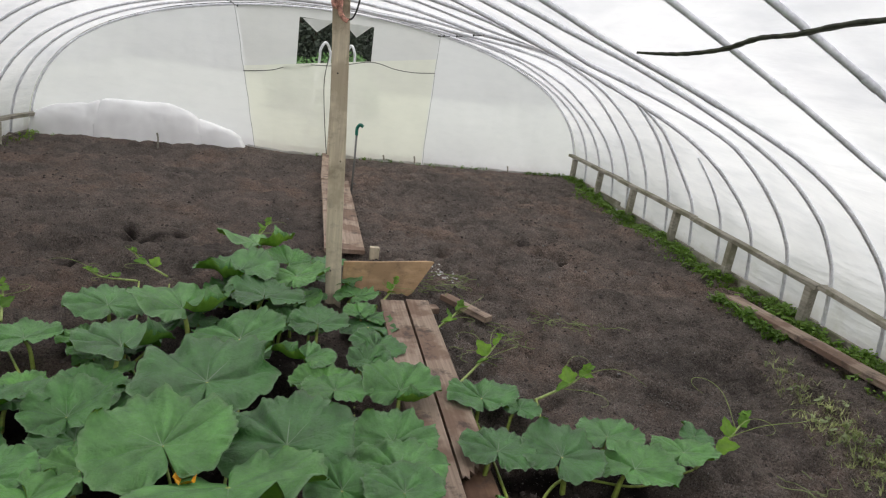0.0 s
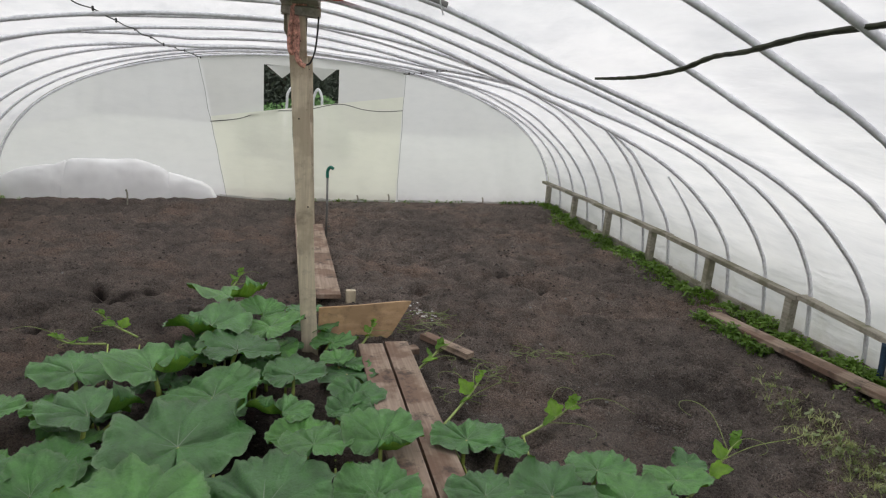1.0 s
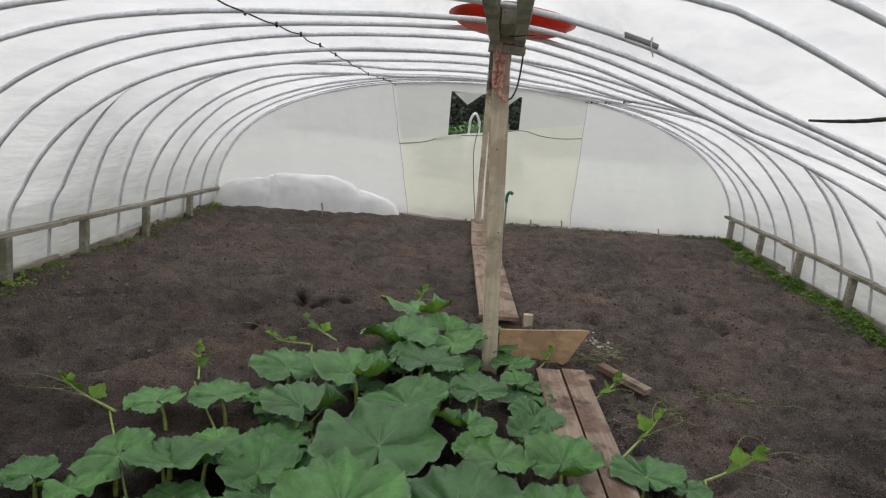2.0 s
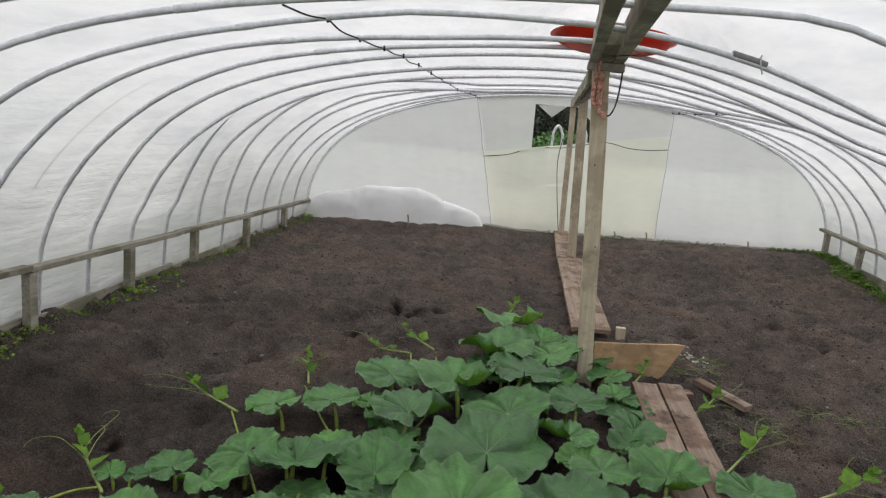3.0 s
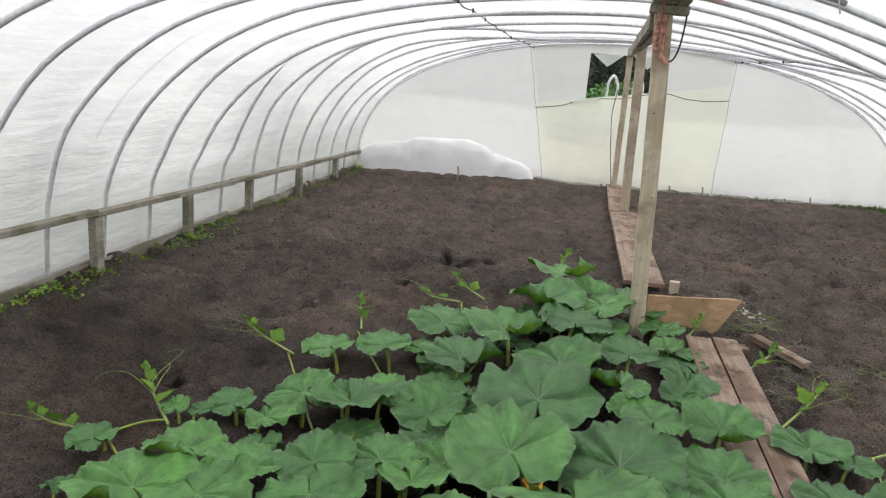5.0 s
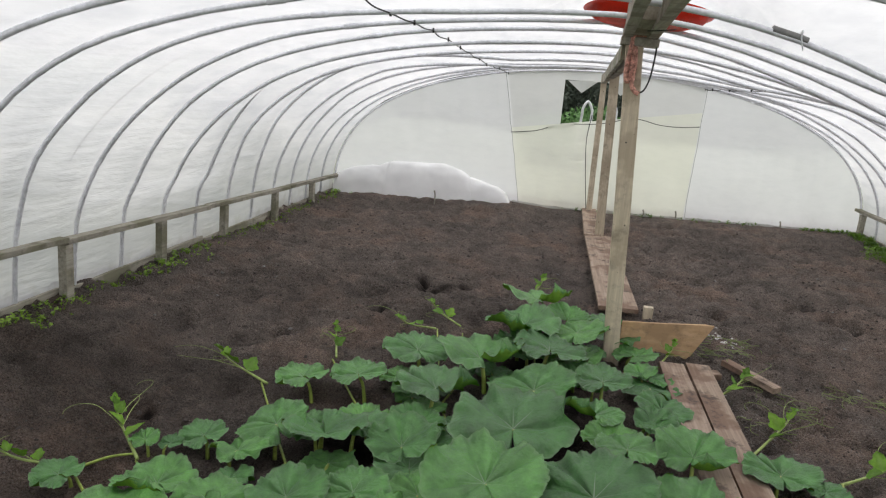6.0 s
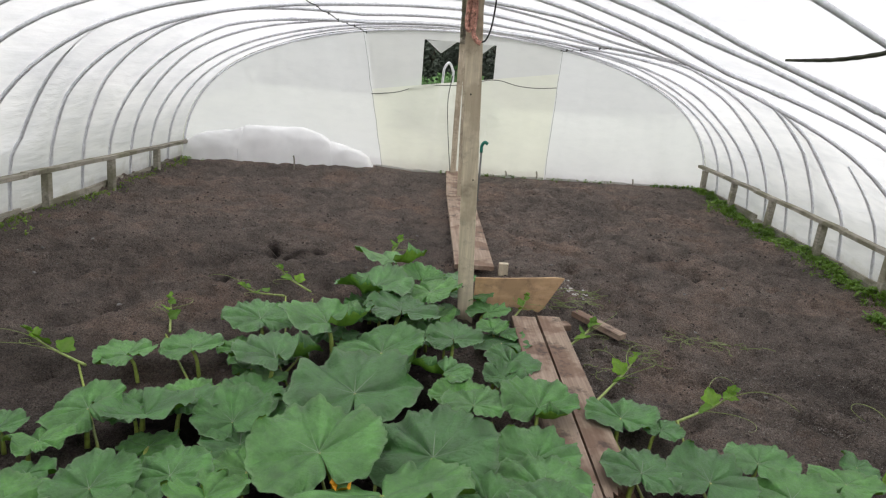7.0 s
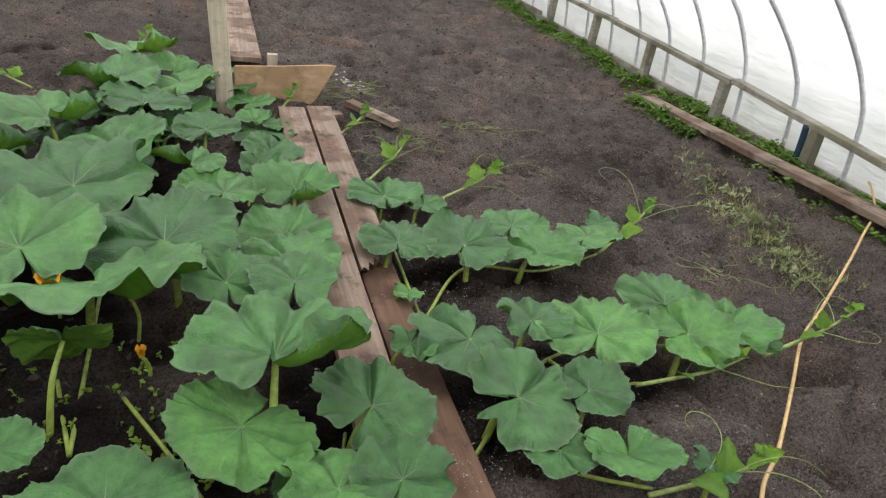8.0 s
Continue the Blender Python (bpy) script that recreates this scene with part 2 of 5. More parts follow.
STALK = mat("green_stalk", plain((0.30, 0.385, 0.075), 0.5, 0, 0.4, 40, 0.3))
TENDRIL = mat("pale_tendril", plain((0.33, 0.42, 0.13), 0.5, 0, 0.4, 40, 0.3))
FLOWER = mat("orange_flower", plain((0.75, 0.36, 0.02), 0.5, 0, 0.3, 30, 0.25))
WEED = mat("weed_leaf", leaf_build((0.235, 0.365, 0.075), (0.2, 0.3, 0.1), (0.24, 0.42, 0.04), 0.3))
CRUMB = mat("pale_crumbs", plain((0.55, 0.53, 0.50), 0.9, 0, 0.2, 40, 0.3))
GRITTY = mat("fine_grit", plain((0.50, 0.48, 0.45), 0.9, 0, 0.2, 40, 0.4))
DRYWEED = mat("dry_pale_weed", leaf_build((0.44, 0.48, 0.26), (0.3, 0.3, 0.2), (0.3, 0.35, 0.1), 0.2))
STONE = mat("small_stones", plain((0.22, 0.21, 0.20), 0.9, 0, 0.2, 30, 0.5))
CLOD = mat("soil_clods", plain((0.070, 0.058, 0.053), 0.95, 0, 0.1, 60, 0.5))
SEAM = mat("grey_seam_tape", plain((0.17, 0.17, 0.16), 0.8, 0, 0.2, 60, 0.4))
CORD = mat("dark_cord", plain((0.045, 0.045, 0.045), 0.8, 0, 0.2, 60, 0.4))
BLUECORD = mat("dark_blue_wrap", plain((0.02, 0.05, 0.09), 0.5, 0, 0.4, 60, 0.4))
ROPE = mat("pink_white_rope", plain((0.60, 0.30, 0.24), 0.8, 0, 0.2, 45, 0.75))
HOSE = mat("yellow_hose", plain((0.72, 0.50, 0.23), 0.45, 0, 0.4, 30, 0.2))
RED = mat("red_plastic", leaf_build((0.50, 0.030, 0.016), (0.5, 0.03, 0.02), (0.75, 0.12, 0.03), 0.5))
GREENPIPE = mat("green_tap", plain((0.01, 0.17, 0.12), 0.4, 0, 0.5, 30, 0.2))
GREYPIPE = mat("grey_standpipe", plain((0.20, 0.20, 0.19), 0.5, 0.2, 0.4, 30, 0.2))
ALU = mat("white_ladder_metal", plain((0.78, 0.80, 0.82), 0.4, 0.1, 0.5, 20, 0.1))
TAPE = mat("dark_green_strip", plain((0.05, 0.055, 0.035), 0.7, 0, 0.3, 15, 0.6))
GRASS = mat("meadow_grass", plain((0.27, 0.285, 0.225), 0.9, 0, 0.2, 3, 0.3))
FOLIAGE = mat("tree_foliage", plain((0.082, 0.102, 0.080), 0.8, 0, 0.2, 9, 0.5))
BARK = mat("tree_bark", plain((0.10, 0.085, 0.07), 0.9, 0, 0.2, 12, 0.4))
FARWALL = mat("far_house_wall", plain((0.62, 0.62, 0.60), 0.8, 0, 0.2, 2, 0.1))
FARROOF = mat("far_house_roof", plain((0.16, 0.15, 0.15), 0.8, 0, 0.2, 4, 0.2))


# ---- building helpers ----
def mesh_of(name, bm, *mats, smooth=False):
    me = bpy.data.meshes.new(name)
    bmesh.ops.recalc_face_normals(bm, faces=bm.faces)
    bm.to_mesh(me)
    bm.free()
    for m in mats:
        me.materials.append(m)
    if smooth:
        me.polygons.foreach_set("use_smooth", [True] * len(me.polygons))
    return me


def part(name, bm, material, parent, label="", smooth=False):
    ob = new(name, mesh_of(name, bm, material, smooth=smooth))
    if parent is not None:
        ob.parent = parent
    return tagged(ob, label)


def empty(name, place, label, category, group="", kind=""):
    ob = new(name)
    ob.location = place
    ob.empty_display_size = 0.1
    return tagged(ob, label, category, group, kind)


def box(bm, size, at=(0, 0, 0), m=None, bevel=0.004, wobble=0.0, cuts=0):
    """A bevelled block of that size, centred at a point, turned by m; wobble bows its faces a little."""
    before = set(bm.verts)
    made = bmesh.ops.create_cube(bm, size=1.0)["verts"]
    bmesh.ops.scale(bm, vec=size, verts=made)
    edges = list({e for v in made for e in v.link_edges})
    if cuts:
        long = max(range(3), key=lambda i: size[i])
        along = [e for e in edges if abs((e.verts[0].co - e.verts[1].co)[long]) > size[long] * 0.9]
        bmesh.ops.subdivide_edges(bm, edges=along, cuts=cuts, use_grid_fill=True)
        made = [v for v in bm.verts if v not in before]
        for v in made:
            w = noise.noise_vector(v.co * 1.7 + Vector(at) * 3.1)
            v.co += w * wobble
        edges = [e for e in {e for v in made for e in v.link_edges} if e.calc_face_angle(0) > 1.0]
    if bevel:
        bmesh.ops.bevel(bm, geom=edges, offset=bevel, segments=2, affect="EDGES", profile=0.6)
    made = [v for v in bm.verts if v not in before]
    t = Matrix.Translation(at) @ (m or Matrix.Identity(4))
    bmesh.ops.transform(bm, matrix=t, verts=made)
    return made


def tube(bm, points, radius, sides=8, taper=None, ridged=0.0):
    """A tube along points; taper gives the radius at the end as a share of the start."""
    pts = [Vector(p) for p in points]
    rings, ref = [], Vector((0.13, 0.31, 0.94)).normalized()
    for i, p in enumerate(pts):
        d = (pts[min(i + 1, len(pts) - 1)] - pts[max(i - 1, 0)]).normalized()
        if abs(d.dot(ref)) > 0.97:
            ref = Vector((0.9, 0.2, 0.1)).normalized()
        u = d.cross(ref).normalized()
        w = d.cross(u)
        r = radius * (1 + ((taper if taper is not None else 1) - 1) * i / (len(pts) - 1))
        rings.append([bm.verts.new(p + (u * math.cos(2 * math.pi * k / sides) + w * math.sin(2 * math.pi * k / sides)) * r * (1 + ridged * (k % 2))) for k in range(sides)])
    for a, b in zip(rings, rings[1:]):
        for k in range(sides):
            bm.faces.new((a[k], a[(k + 1) % sides], b[(k + 1) % sides], b[k]))
    bm.faces.new(rings[0][::-1]), bm.faces.new(rings[-1])


def bend(points, steps=8):
    """A smooth line through points (Catmull-Rom)."""
    p = [Vector(q) for q in points]
    p = [p[0] * 2 - p[1], *p, p[-1] * 2 - p[-2]]
    out = []
    for a, b, c, d in zip(p, p[1:], p[2:], p[3:]):
        for i in range(steps):
            t = i / steps
            out.append(0.5 * ((2 * b) + (c - a) * t + (2 * a - 5 * b + 4 * c - d) * t * t + (3 * b - a - 3 * c + d) * t ** 3))
    return out + [p[-2]]


def lerp(a, b, t):
    return a + (b - a) * t


# ---- the plan: a tunnel of bent pipes, its hoops a little askew to the side rails ----
HALF = 4.07


def rail_z(side, y):
    if side < 0:
        return 0.585 - 0.042 * (y - 3.15)
    return 0.385 + 0.10 * min(max((y - 3.0) / 3.8, 0.0), 1.0) - 0.07 * min(max((3.1 - y) / 1.0, 0.0), 1.0)


def ground_z(x, y):
    """The bed's level: a little higher towards the near left and the far right."""
    u = min(max((x + HALF) / (2 * HALF), 0), 1)
    left = 0.12 - 0.021 * (y - 3.2)
    right = 0.02 + 0.006 * (y - 3.0)
    near = min(max((5.3 - y) / 2.1, 0.0), 1.0) * min(max((3.6 - abs(x)) / 0.8, 0.0), 1.0)
    bank = min(max((y - 8.7) / 1.0, 0.0), 1.0)
    bank *= 0.055 + 0.055 * min(max((-0.6 - x) / 0.6, 0.0), 1.0) * min(max((x + 3.9) / 0.5, 0.0), 1.0)
    return bank + lerp(left, right, u) * 0.75 - 0.16 * near * near * (3 - 2 * near)


def hoop_y(i, x):
    """Where hoop i (0 is the far end) stands at x across the tunnel."""
    return lerp(9.82 - 0.605 * i, 10.43 - 0.575 * i, (x + HALF) / (2 * HALF))


# the hoops' shape: x and height, at the sagging middle of the tunnel and at its near end
MIDDLE = [(-4.07, 0.0), (-4.03, 0.55), (-3.95, 0.86), (-3.80, 1.19), (-3.56, 1.51), (-3.28, 1.76), (-2.95, 1.96), (-2.5, 2.13), (-2.0, 2.245), (-1.5, 2.32), (-1.0, 2.37), (-0.5, 2.40),
          (0.0, 2.40), (0.5, 2.32), (1.0, 2.17), (1.5, 1.99), (2.0, 1.82), (2.5, 1.63), (3.0, 1.41), (3.4, 1.165), (3.7, 0.905), (3.9, 0.68), (4.02, 0.44), (4.07, 0.0)]
NEAR = [(0.0, 2.49), (0.5, 2.46), (1.0, 2.36), (1.5, 2.19), (2.0, 1.98), (2.5, 1.75), (3.0, 1.44)]


def curve_at(table, x):
    """Smooth height at x through a table of points."""
    k = 1
    while k < len(table) - 1 and table[k][0] < x:
        k += 1
    (x0, z0), (x1, z1) = table[k - 1], table[k]
    xa, za = table[max(k - 2, 0)]
    xb, zb = table[min(k + 1, len(table) - 1)]
    t = min(max((x - x0) / (x1 - x0), 0.0), 1.0)
    m0 = (z1 - za) / (x1 - xa) * (x1 - x0)
    m1 = (zb - z0) / (xb - x0) * (x1 - x0)
    return (2 * t ** 3 - 3 * t * t + 1) * z0 + (t ** 3 - 2 * t * t + t) * m0 + (3 * t * t - 2 * t ** 3) * z1 + (t ** 3 - t * t) * m1


def skin_z(x, y):
    """The hoops' height: even arches at the far end, lopsided in the middle."""
    u = min(abs(x) / HALF, 1.0)
    foot = ground_z(x, y) - 0.05
    far = foot + (2.19 - foot) * (1 - u * u) ** (1 / 2.6)
    mid = curve_at(MIDDLE, x)
    if x > 0 and y < 3.2:
        n = min(1.0, (3.2 - y) / 0.7) * min(1.0, x / 0.8) * min(1.0, max(0.0, (3.4 - x) / 0.8))
        mid = lerp(mid, max(mid, curve_at(NEAR, min(x, 3.0))), n)
    mid = mid + foot * max(0.0, 1 - max(mid, 0) / 0.8)
    return lerp(far, mid, min(max((10.1 - y) / 5.0, 0.0), 1.0))


# hoops bent out of line: x and how far each stands above (+) or below (-) the even arch
BENT = {
    2: [(-1.1, -0.02), (0.4, -0.02), (1.3, 0.0), (2.4, 0.06), (3.4, 0.0)],
    3: [(-3.3, 0.07), (-2.6, 0.04), (-1.1, -0.05), (0.4, -0.05), (1.3, 0.0), (2.6, 0.07), (3.1, 0.067), (3.5, 0.01)],
    4: [(-3.4, 0.03), (-2.7, 0.06), (-1.1, -0.1), (0.4, -0.1), (1.3, 0.0), (2.6, 0.19), (3.25, 0.2), (3.8, 0.1)],
    5: [(-3.8, 0.12), (-3.1, 0.115), (-2.4, 0.07), (-1.1, -0.1), (0.4, -0.1), (1.3, 0.0), (2.5, 0.21), (3.2, 0.2), (3.75, 0.14)],
    6: [(-3.85, 0.08), (-3.5, 0.03), (-2.9, 0.0), (-2.4, -0.025), (-1.1, -0.055), (0.4, -0.055), (1.3, 0.0), (2.5, 0.22), (3.3, 0.29), (3.75, 0.22)],
    7: [(-3.9, -0.16), (-3.6, -0.06), (-3.2, 0.01), (-2.8, -0.02), (-2.5, -0.045), (-1.1, -0.06), (0.4, -0.06), (1.3, 0.0), (2.2, 0.13), (3.0, 0.17), (3.45, 0.13), (3.8, 0.0)],
    8: [(-3.9, -0.13), (-3.3, -0.125), (-2.5, -0.085), (-2.0, -0.065), (-1.1, -0.04), (0.4, -0.04), (1.3, 0.0), (3.5, 0.11), (3.77, 0.06)],
    9: [(-3.9, -0.1), (-3.5, -0.05), (-2.4, -0.048), (-1.7, -0.03), (-1.1, -0.03), (0.4, -0.03), (1.3, 0.0)],
    10: [(-3.8, -0.045), (-3.4, -0.055), (-2.5, -0.015), (-1.1, -0.03), (0.4, -0.03), (1.3, 0.0), (1.8, -0.03), (2.3, 0.01), (3.2, 0.08), (3.75, 0.045)],
    11: [(-3.9, 0.09), (-3.6, 0.035), (-3.0, 0.025), (-2.4, 0.01), (-1.1, -0.04), (0.4, -0.04), (1.3, 0.0), (1.7, 0.026), (3.0, 0.04), (3.75, 0.07)],
    12: [(-3.5, 0.04), (-2.6, 0.005), (-2.0, 0.005), (-1.1, 0.03), (-0.3, -0.01), (0.4, -0.035), (1.3, -0.03), (2.9, 0.0), (3.7, 0.0)],
    13: [(-0.5, 0.0), (0.6, 0.0), (2.5, 0.0), (3.0, 0.05)],
}


def bent(i, x):
    k = int(i)
    if k != i:
        return lerp(bent(k, x), bent(k + 1, x), i - k)
    row = [(-4.04, 0.0)] + BENT.get(k, []) + [(4.05, 0.0)]
    for (xa, a), (xb, b) in zip(row, row[1:]):
        if xa <= x <= xb:
            return lerp(a, b, (x - xa) / (xb - xa))
    return 0.0


def arch(i, lift=0.0, steps=56):
    pts = []
    for k in range(steps + 1):
        a = -math.pi / 2 + math.pi * k / steps
        x = HALF * math.sin(a)
        y = hoop_y(i, x)
        pts.append(Vector((x * (1 + lift / HALF), y, skin_z(x, y) + bent(i, x) + lift * math.cos(a))))
    return pts


HOOPS = 23


# ---- ground ----
def soil_relief(x, y):
    """The raked surface: its level and how deep a footmark lies there."""
    p = Vector((x, y, 0))
    z = 0.05 * noise.noise(p * 0.8) + 0.05 * noise.fractal(p * 2.6, 1.0, 2.1, 4) + 0.03 * noise.fractal(p * 9.0, 0.9, 2.0, 4)
    z -= 0.13 * max(0.0, noise.noise(p * 3.7 + Vector((5, 0, 0))) - 0.12) + 0.09 * max(0.0, noise.noise(p * 7.5 + Vector((0, 9, 0))) - 0.15)
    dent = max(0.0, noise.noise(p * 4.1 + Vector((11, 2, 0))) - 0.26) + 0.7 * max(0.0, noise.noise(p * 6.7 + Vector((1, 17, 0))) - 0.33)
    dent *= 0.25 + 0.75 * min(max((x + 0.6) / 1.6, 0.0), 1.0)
    calm = min(1.0, max(0.15, (hoop_y(0, x) - 0.1 - y) / 0.5))
    return ground_z(x, y) + (z - 0.22 * dent) * calm, dent


def build_soil():
    nx, ny = 330, 520
    xs = np.linspace(-4.25, 4.25, nx)
    ys = np.concatenate((np.linspace(-3.75, 0.3, 40), np.linspace(0.32, 5.5, 300), np.linspace(5.53, 10.9, ny - 340)))
    verts, damp_shade = [], []
    for y in ys:
        for x in xs:
            p = Vector((x, y, 0))
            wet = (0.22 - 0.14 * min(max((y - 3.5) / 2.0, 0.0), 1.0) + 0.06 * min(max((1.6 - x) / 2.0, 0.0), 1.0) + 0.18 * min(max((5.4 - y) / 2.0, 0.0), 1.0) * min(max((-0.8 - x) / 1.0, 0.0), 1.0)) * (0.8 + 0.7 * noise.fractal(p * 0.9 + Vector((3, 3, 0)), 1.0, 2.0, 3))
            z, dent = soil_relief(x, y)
            # shading inside the footmarks, painted on by their depth
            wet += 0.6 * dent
            # shade under the leaves, painted as dark soil
            for hx, hy, r in LEAF_SHADE:
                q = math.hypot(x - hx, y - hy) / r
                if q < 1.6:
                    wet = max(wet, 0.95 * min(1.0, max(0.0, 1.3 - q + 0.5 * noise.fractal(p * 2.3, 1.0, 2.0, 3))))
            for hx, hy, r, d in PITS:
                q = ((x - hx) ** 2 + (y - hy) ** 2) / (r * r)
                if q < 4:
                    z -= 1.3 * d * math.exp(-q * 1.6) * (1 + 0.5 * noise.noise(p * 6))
                    # damp and shade of the hollow, put into the colour by its depth
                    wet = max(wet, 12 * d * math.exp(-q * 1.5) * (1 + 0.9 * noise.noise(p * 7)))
            edge = max(0.0, abs(x) - 3.7) / 0.5
            z += 0.03 * min(edge, 1.0)
            if y < 4.3:
                # pressed flat under the walkway boards
                w = min(1.0, max(0.0, 1.35 - abs(x - (0.78 - 0.04 * y)) / 0.24))
                z = lerp(z, min(z, ground_z(x, y) - 0.025), w)
            # the bed's rim turns down into the meadow
            rim = abs(x) > 4.24 or y < -3.74 or y > 10.89
            verts.append((x, y, -0.5 if rim else max(z, -0.28)))
            damp_shade.append(min(0.95, max(0.0, wet)))
    faces = [(j * nx + i, j * nx + i + 1, (j + 1) * nx + i + 1, (j + 1) * nx + i) for j in range(ny - 1) for i in range(nx - 1)]
    me = bpy.data.meshes.new("soil")
    me.from_pydata(verts, [], faces)
    me.materials.append(SOIL)
    me.attributes.new("damp_shade", "FLOAT", "POINT").data.foreach_set("value", damp_shade)
    me.polygons.foreach_set("use_smooth", [True] * len(me.polygons))
    ob = new("ground", me)
    tagged(ob, "dark bare loosely raked soil inside the tunnel", "soil", kind="structure")
    return ob


# leaf shade painted into the soil round the plants: x, y, radius
LEAF_SHADE = [(-0.2, 1.0, 0.75), (-0.5, 2.0, 0.75), (-0.45, 3.0, 0.7), (-0.4, 4.0, 0.6), (-1.3, 1.6, 0.8), (-1.3, 2.5, 0.6), (-1.9, 1.3, 0.5), (0.2, 2.6, 0.5), (1.1, 2.15, 0.4), (1.15, 1.3, 0.45), (1.7, 1.4, 0.25), (1.6, 2.2, 0.25), (0.5, 1.4, 0.5)]
# hollows dug in the bed, coloured with damp and shade: x, y, radius, depth
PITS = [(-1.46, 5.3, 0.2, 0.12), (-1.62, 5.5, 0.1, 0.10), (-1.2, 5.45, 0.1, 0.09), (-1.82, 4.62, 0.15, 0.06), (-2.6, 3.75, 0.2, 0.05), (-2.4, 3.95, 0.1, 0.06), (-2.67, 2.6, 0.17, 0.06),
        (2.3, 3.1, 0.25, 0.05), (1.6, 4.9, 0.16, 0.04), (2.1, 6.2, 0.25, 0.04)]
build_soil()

bm = bmesh.new()
bmesh.ops.create_grid(bm, x_segments=60, y_segments=60, size=400)
for v in bm.verts:
    v.co.z = -0.31 + 0.6 * noise.noise(v.co * 0.02) * min(1, max(0, v.co.length - 30) / 60)
tagged(part("meadow_ground", bm, GRASS, None, smooth=True), "flat yellow-green meadow outside the plastic tunnel", "meadow", kind="structure")


# ---- hoops ----
def build_hoop(i):
    bm = bmesh.new()
    wob = random.Random(i * 7 + 3)
    pts = arch(i)
    if i:
        sag = wob.uniform(-0.025, 0.015) - (0.05 if i == 8 else 0.0)
        pts = [p + Vector((0, 0.03 * math.sin(p.x * 0.8 + i), sag * math.cos(p.x * 0.38))) for p in pts]
    if i == 7:
        # bent out of line: its arch leans over the next hoop
        pts = [p + Vector((0, -0.30 * math.exp(-((p.x + 2.6) / 0.9) ** 2), 0.03 * math.exp(-((p.x + 2.4) / 0.7) ** 2))) for p in pts]
    if i == 8:
        # broken: its upper end lies against the next hoop
        stub = [p for p in pts if p.x > 3.5]
        sag = random.Random(66).uniform(-0.025, 0.015)
        onto = [p + Vector((0, 0.03 * math.sin(p.x * 0.8 + 9), sag * math.cos(p.x * 0.38) + 0.003)) for p in arch(9)]
        rest = []
        for p in pts:
            if p.x < 2.4:
                w = min(1.0, max(0.0, (p.x + 0.2) / 2.0))
                rest.append(p.lerp(min(onto, key=lambda q: abs(q.x - p.x)), w * w * (3 - 2 * w)))
        pts = rest
        sb = bmesh.new()
        tube(sb, stub[::-1], 0.0165, 10, 0.6)
        tagged(part("hoop_stub", sb, PIPE, None, smooth=True), "broken-off lower end of a grey hoop pipe", "pipe")
    tube(bm, pts, 0.0165, 10)
    ob = part("hoop", bm, PIPE, None, smooth=True)
    tagged(ob, "bent grey galvanised steel hoop pipe", "hoop", group="tunnel hoops")
    # sleeves where two lengths of pipe join
    for k in (19, 38):
        if k + 1 < len(pts):
            bm = bmesh.new()
            d = (pts[k + 1] - pts[k]).normalized() * 0.05
            tube(bm, [pts[k] - d, pts[k] + d], 0.0195, 10)
            part("pipe_sleeve", bm, PIPE, ob, smooth=True)
    return pts


hoop_lines = [build_hoop(i) for i in range(HOOPS)]


# ---- plastic skin over the hoops ----
def build_skin():
    bm = bmesh.new()
    rows = []
    for i in range(HOOPS * 4 - 3):
        t = i / 4
        a = arch(t, 0.024, 88)
        slack = math.sin(math.pi * (t % 1.0)) * 0.025
        row = []
        for p in a:
            w = 0.012 * noise.noise(Vector((p.x * 1.2, p.y * 0.9, p.z * 1.6)))
            c = Vector((p.x, 0, p.z - 0.6)).normalized()
            bulge = 0.24 * math.exp(-((p.x - 0.06) / 0.6) ** 4 - ((p.y - 4.0) / 1.1) ** 4)
            row.append(bm.verts.new(p + c * (w - slack) + Vector((0, 0, bulge))))
        rows.append(row)
    for a, b in zip(rows, rows[1:]):
        for k in range(len(a) - 1):
            bm.faces.new((a[k], a[k + 1], b[k + 1], b[k]))
    ob = part("ceiling", bm, FILM, None, smooth=True)
    return tagged(ob, "milky translucent polythene skin stretched over the hoops", "plastic cover", kind="structure")


build_skin()


# ---- end walls of sheet plastic ----
def end_sheet(name, i, x0, x1, holes, material, label, lean0=0.0, lean1=0.0):
    """Sheet plastic hung from hoop i between x0 and x1 (at its foot; lean moves its upper end)."""
    bm = bmesh.new()
    nx, nz = max(4, int((x1 - x0) / 0.06)), 46
    verts = {}
    for a in range(nx + 1):
        for b in range(nz + 1):
            v = b / nz
            x = lerp(lerp(x0, x0 + lean0, v), lerp(x1, x1 + lean1, v), a / nx)
            y = hoop_y(i, x)
            top = skin_z(x, y) + 0.015
            z = lerp(ground_z(x, y) - 0.06, top, v)
            fold = 0.02 * noise.noise(Vector((x * 3.2, z * 0.6, i))) + 0.008 * noise.noise(Vector((x * 11, z * 2, i)))
            verts[a, b] = (x, y + fold + 0.012, z)
    made = {}
    for a in range(nx):
        for b in range(nz):
            cx = sum(verts[a + p, b + q][0] for p in (0, 1) for q in (0, 1)) / 4
            cz = sum(verts[a + p, b + q][2] for p in (0, 1) for q in (0, 1)) / 4
            if any(h(cx, cz) for h in holes):
                continue
            f = []
            for k in ((a, b), (a + 1, b), (a + 1, b + 1), (a, b + 1)):
                if k not in made:
                    made[k] = bm.verts.new(verts[k])
                f.append(made[k])
            bm.faces.new(f)
    ob = part(name, bm, material, None, smooth=True)
    return tagged(ob, label, "plastic wall", kind="structure")


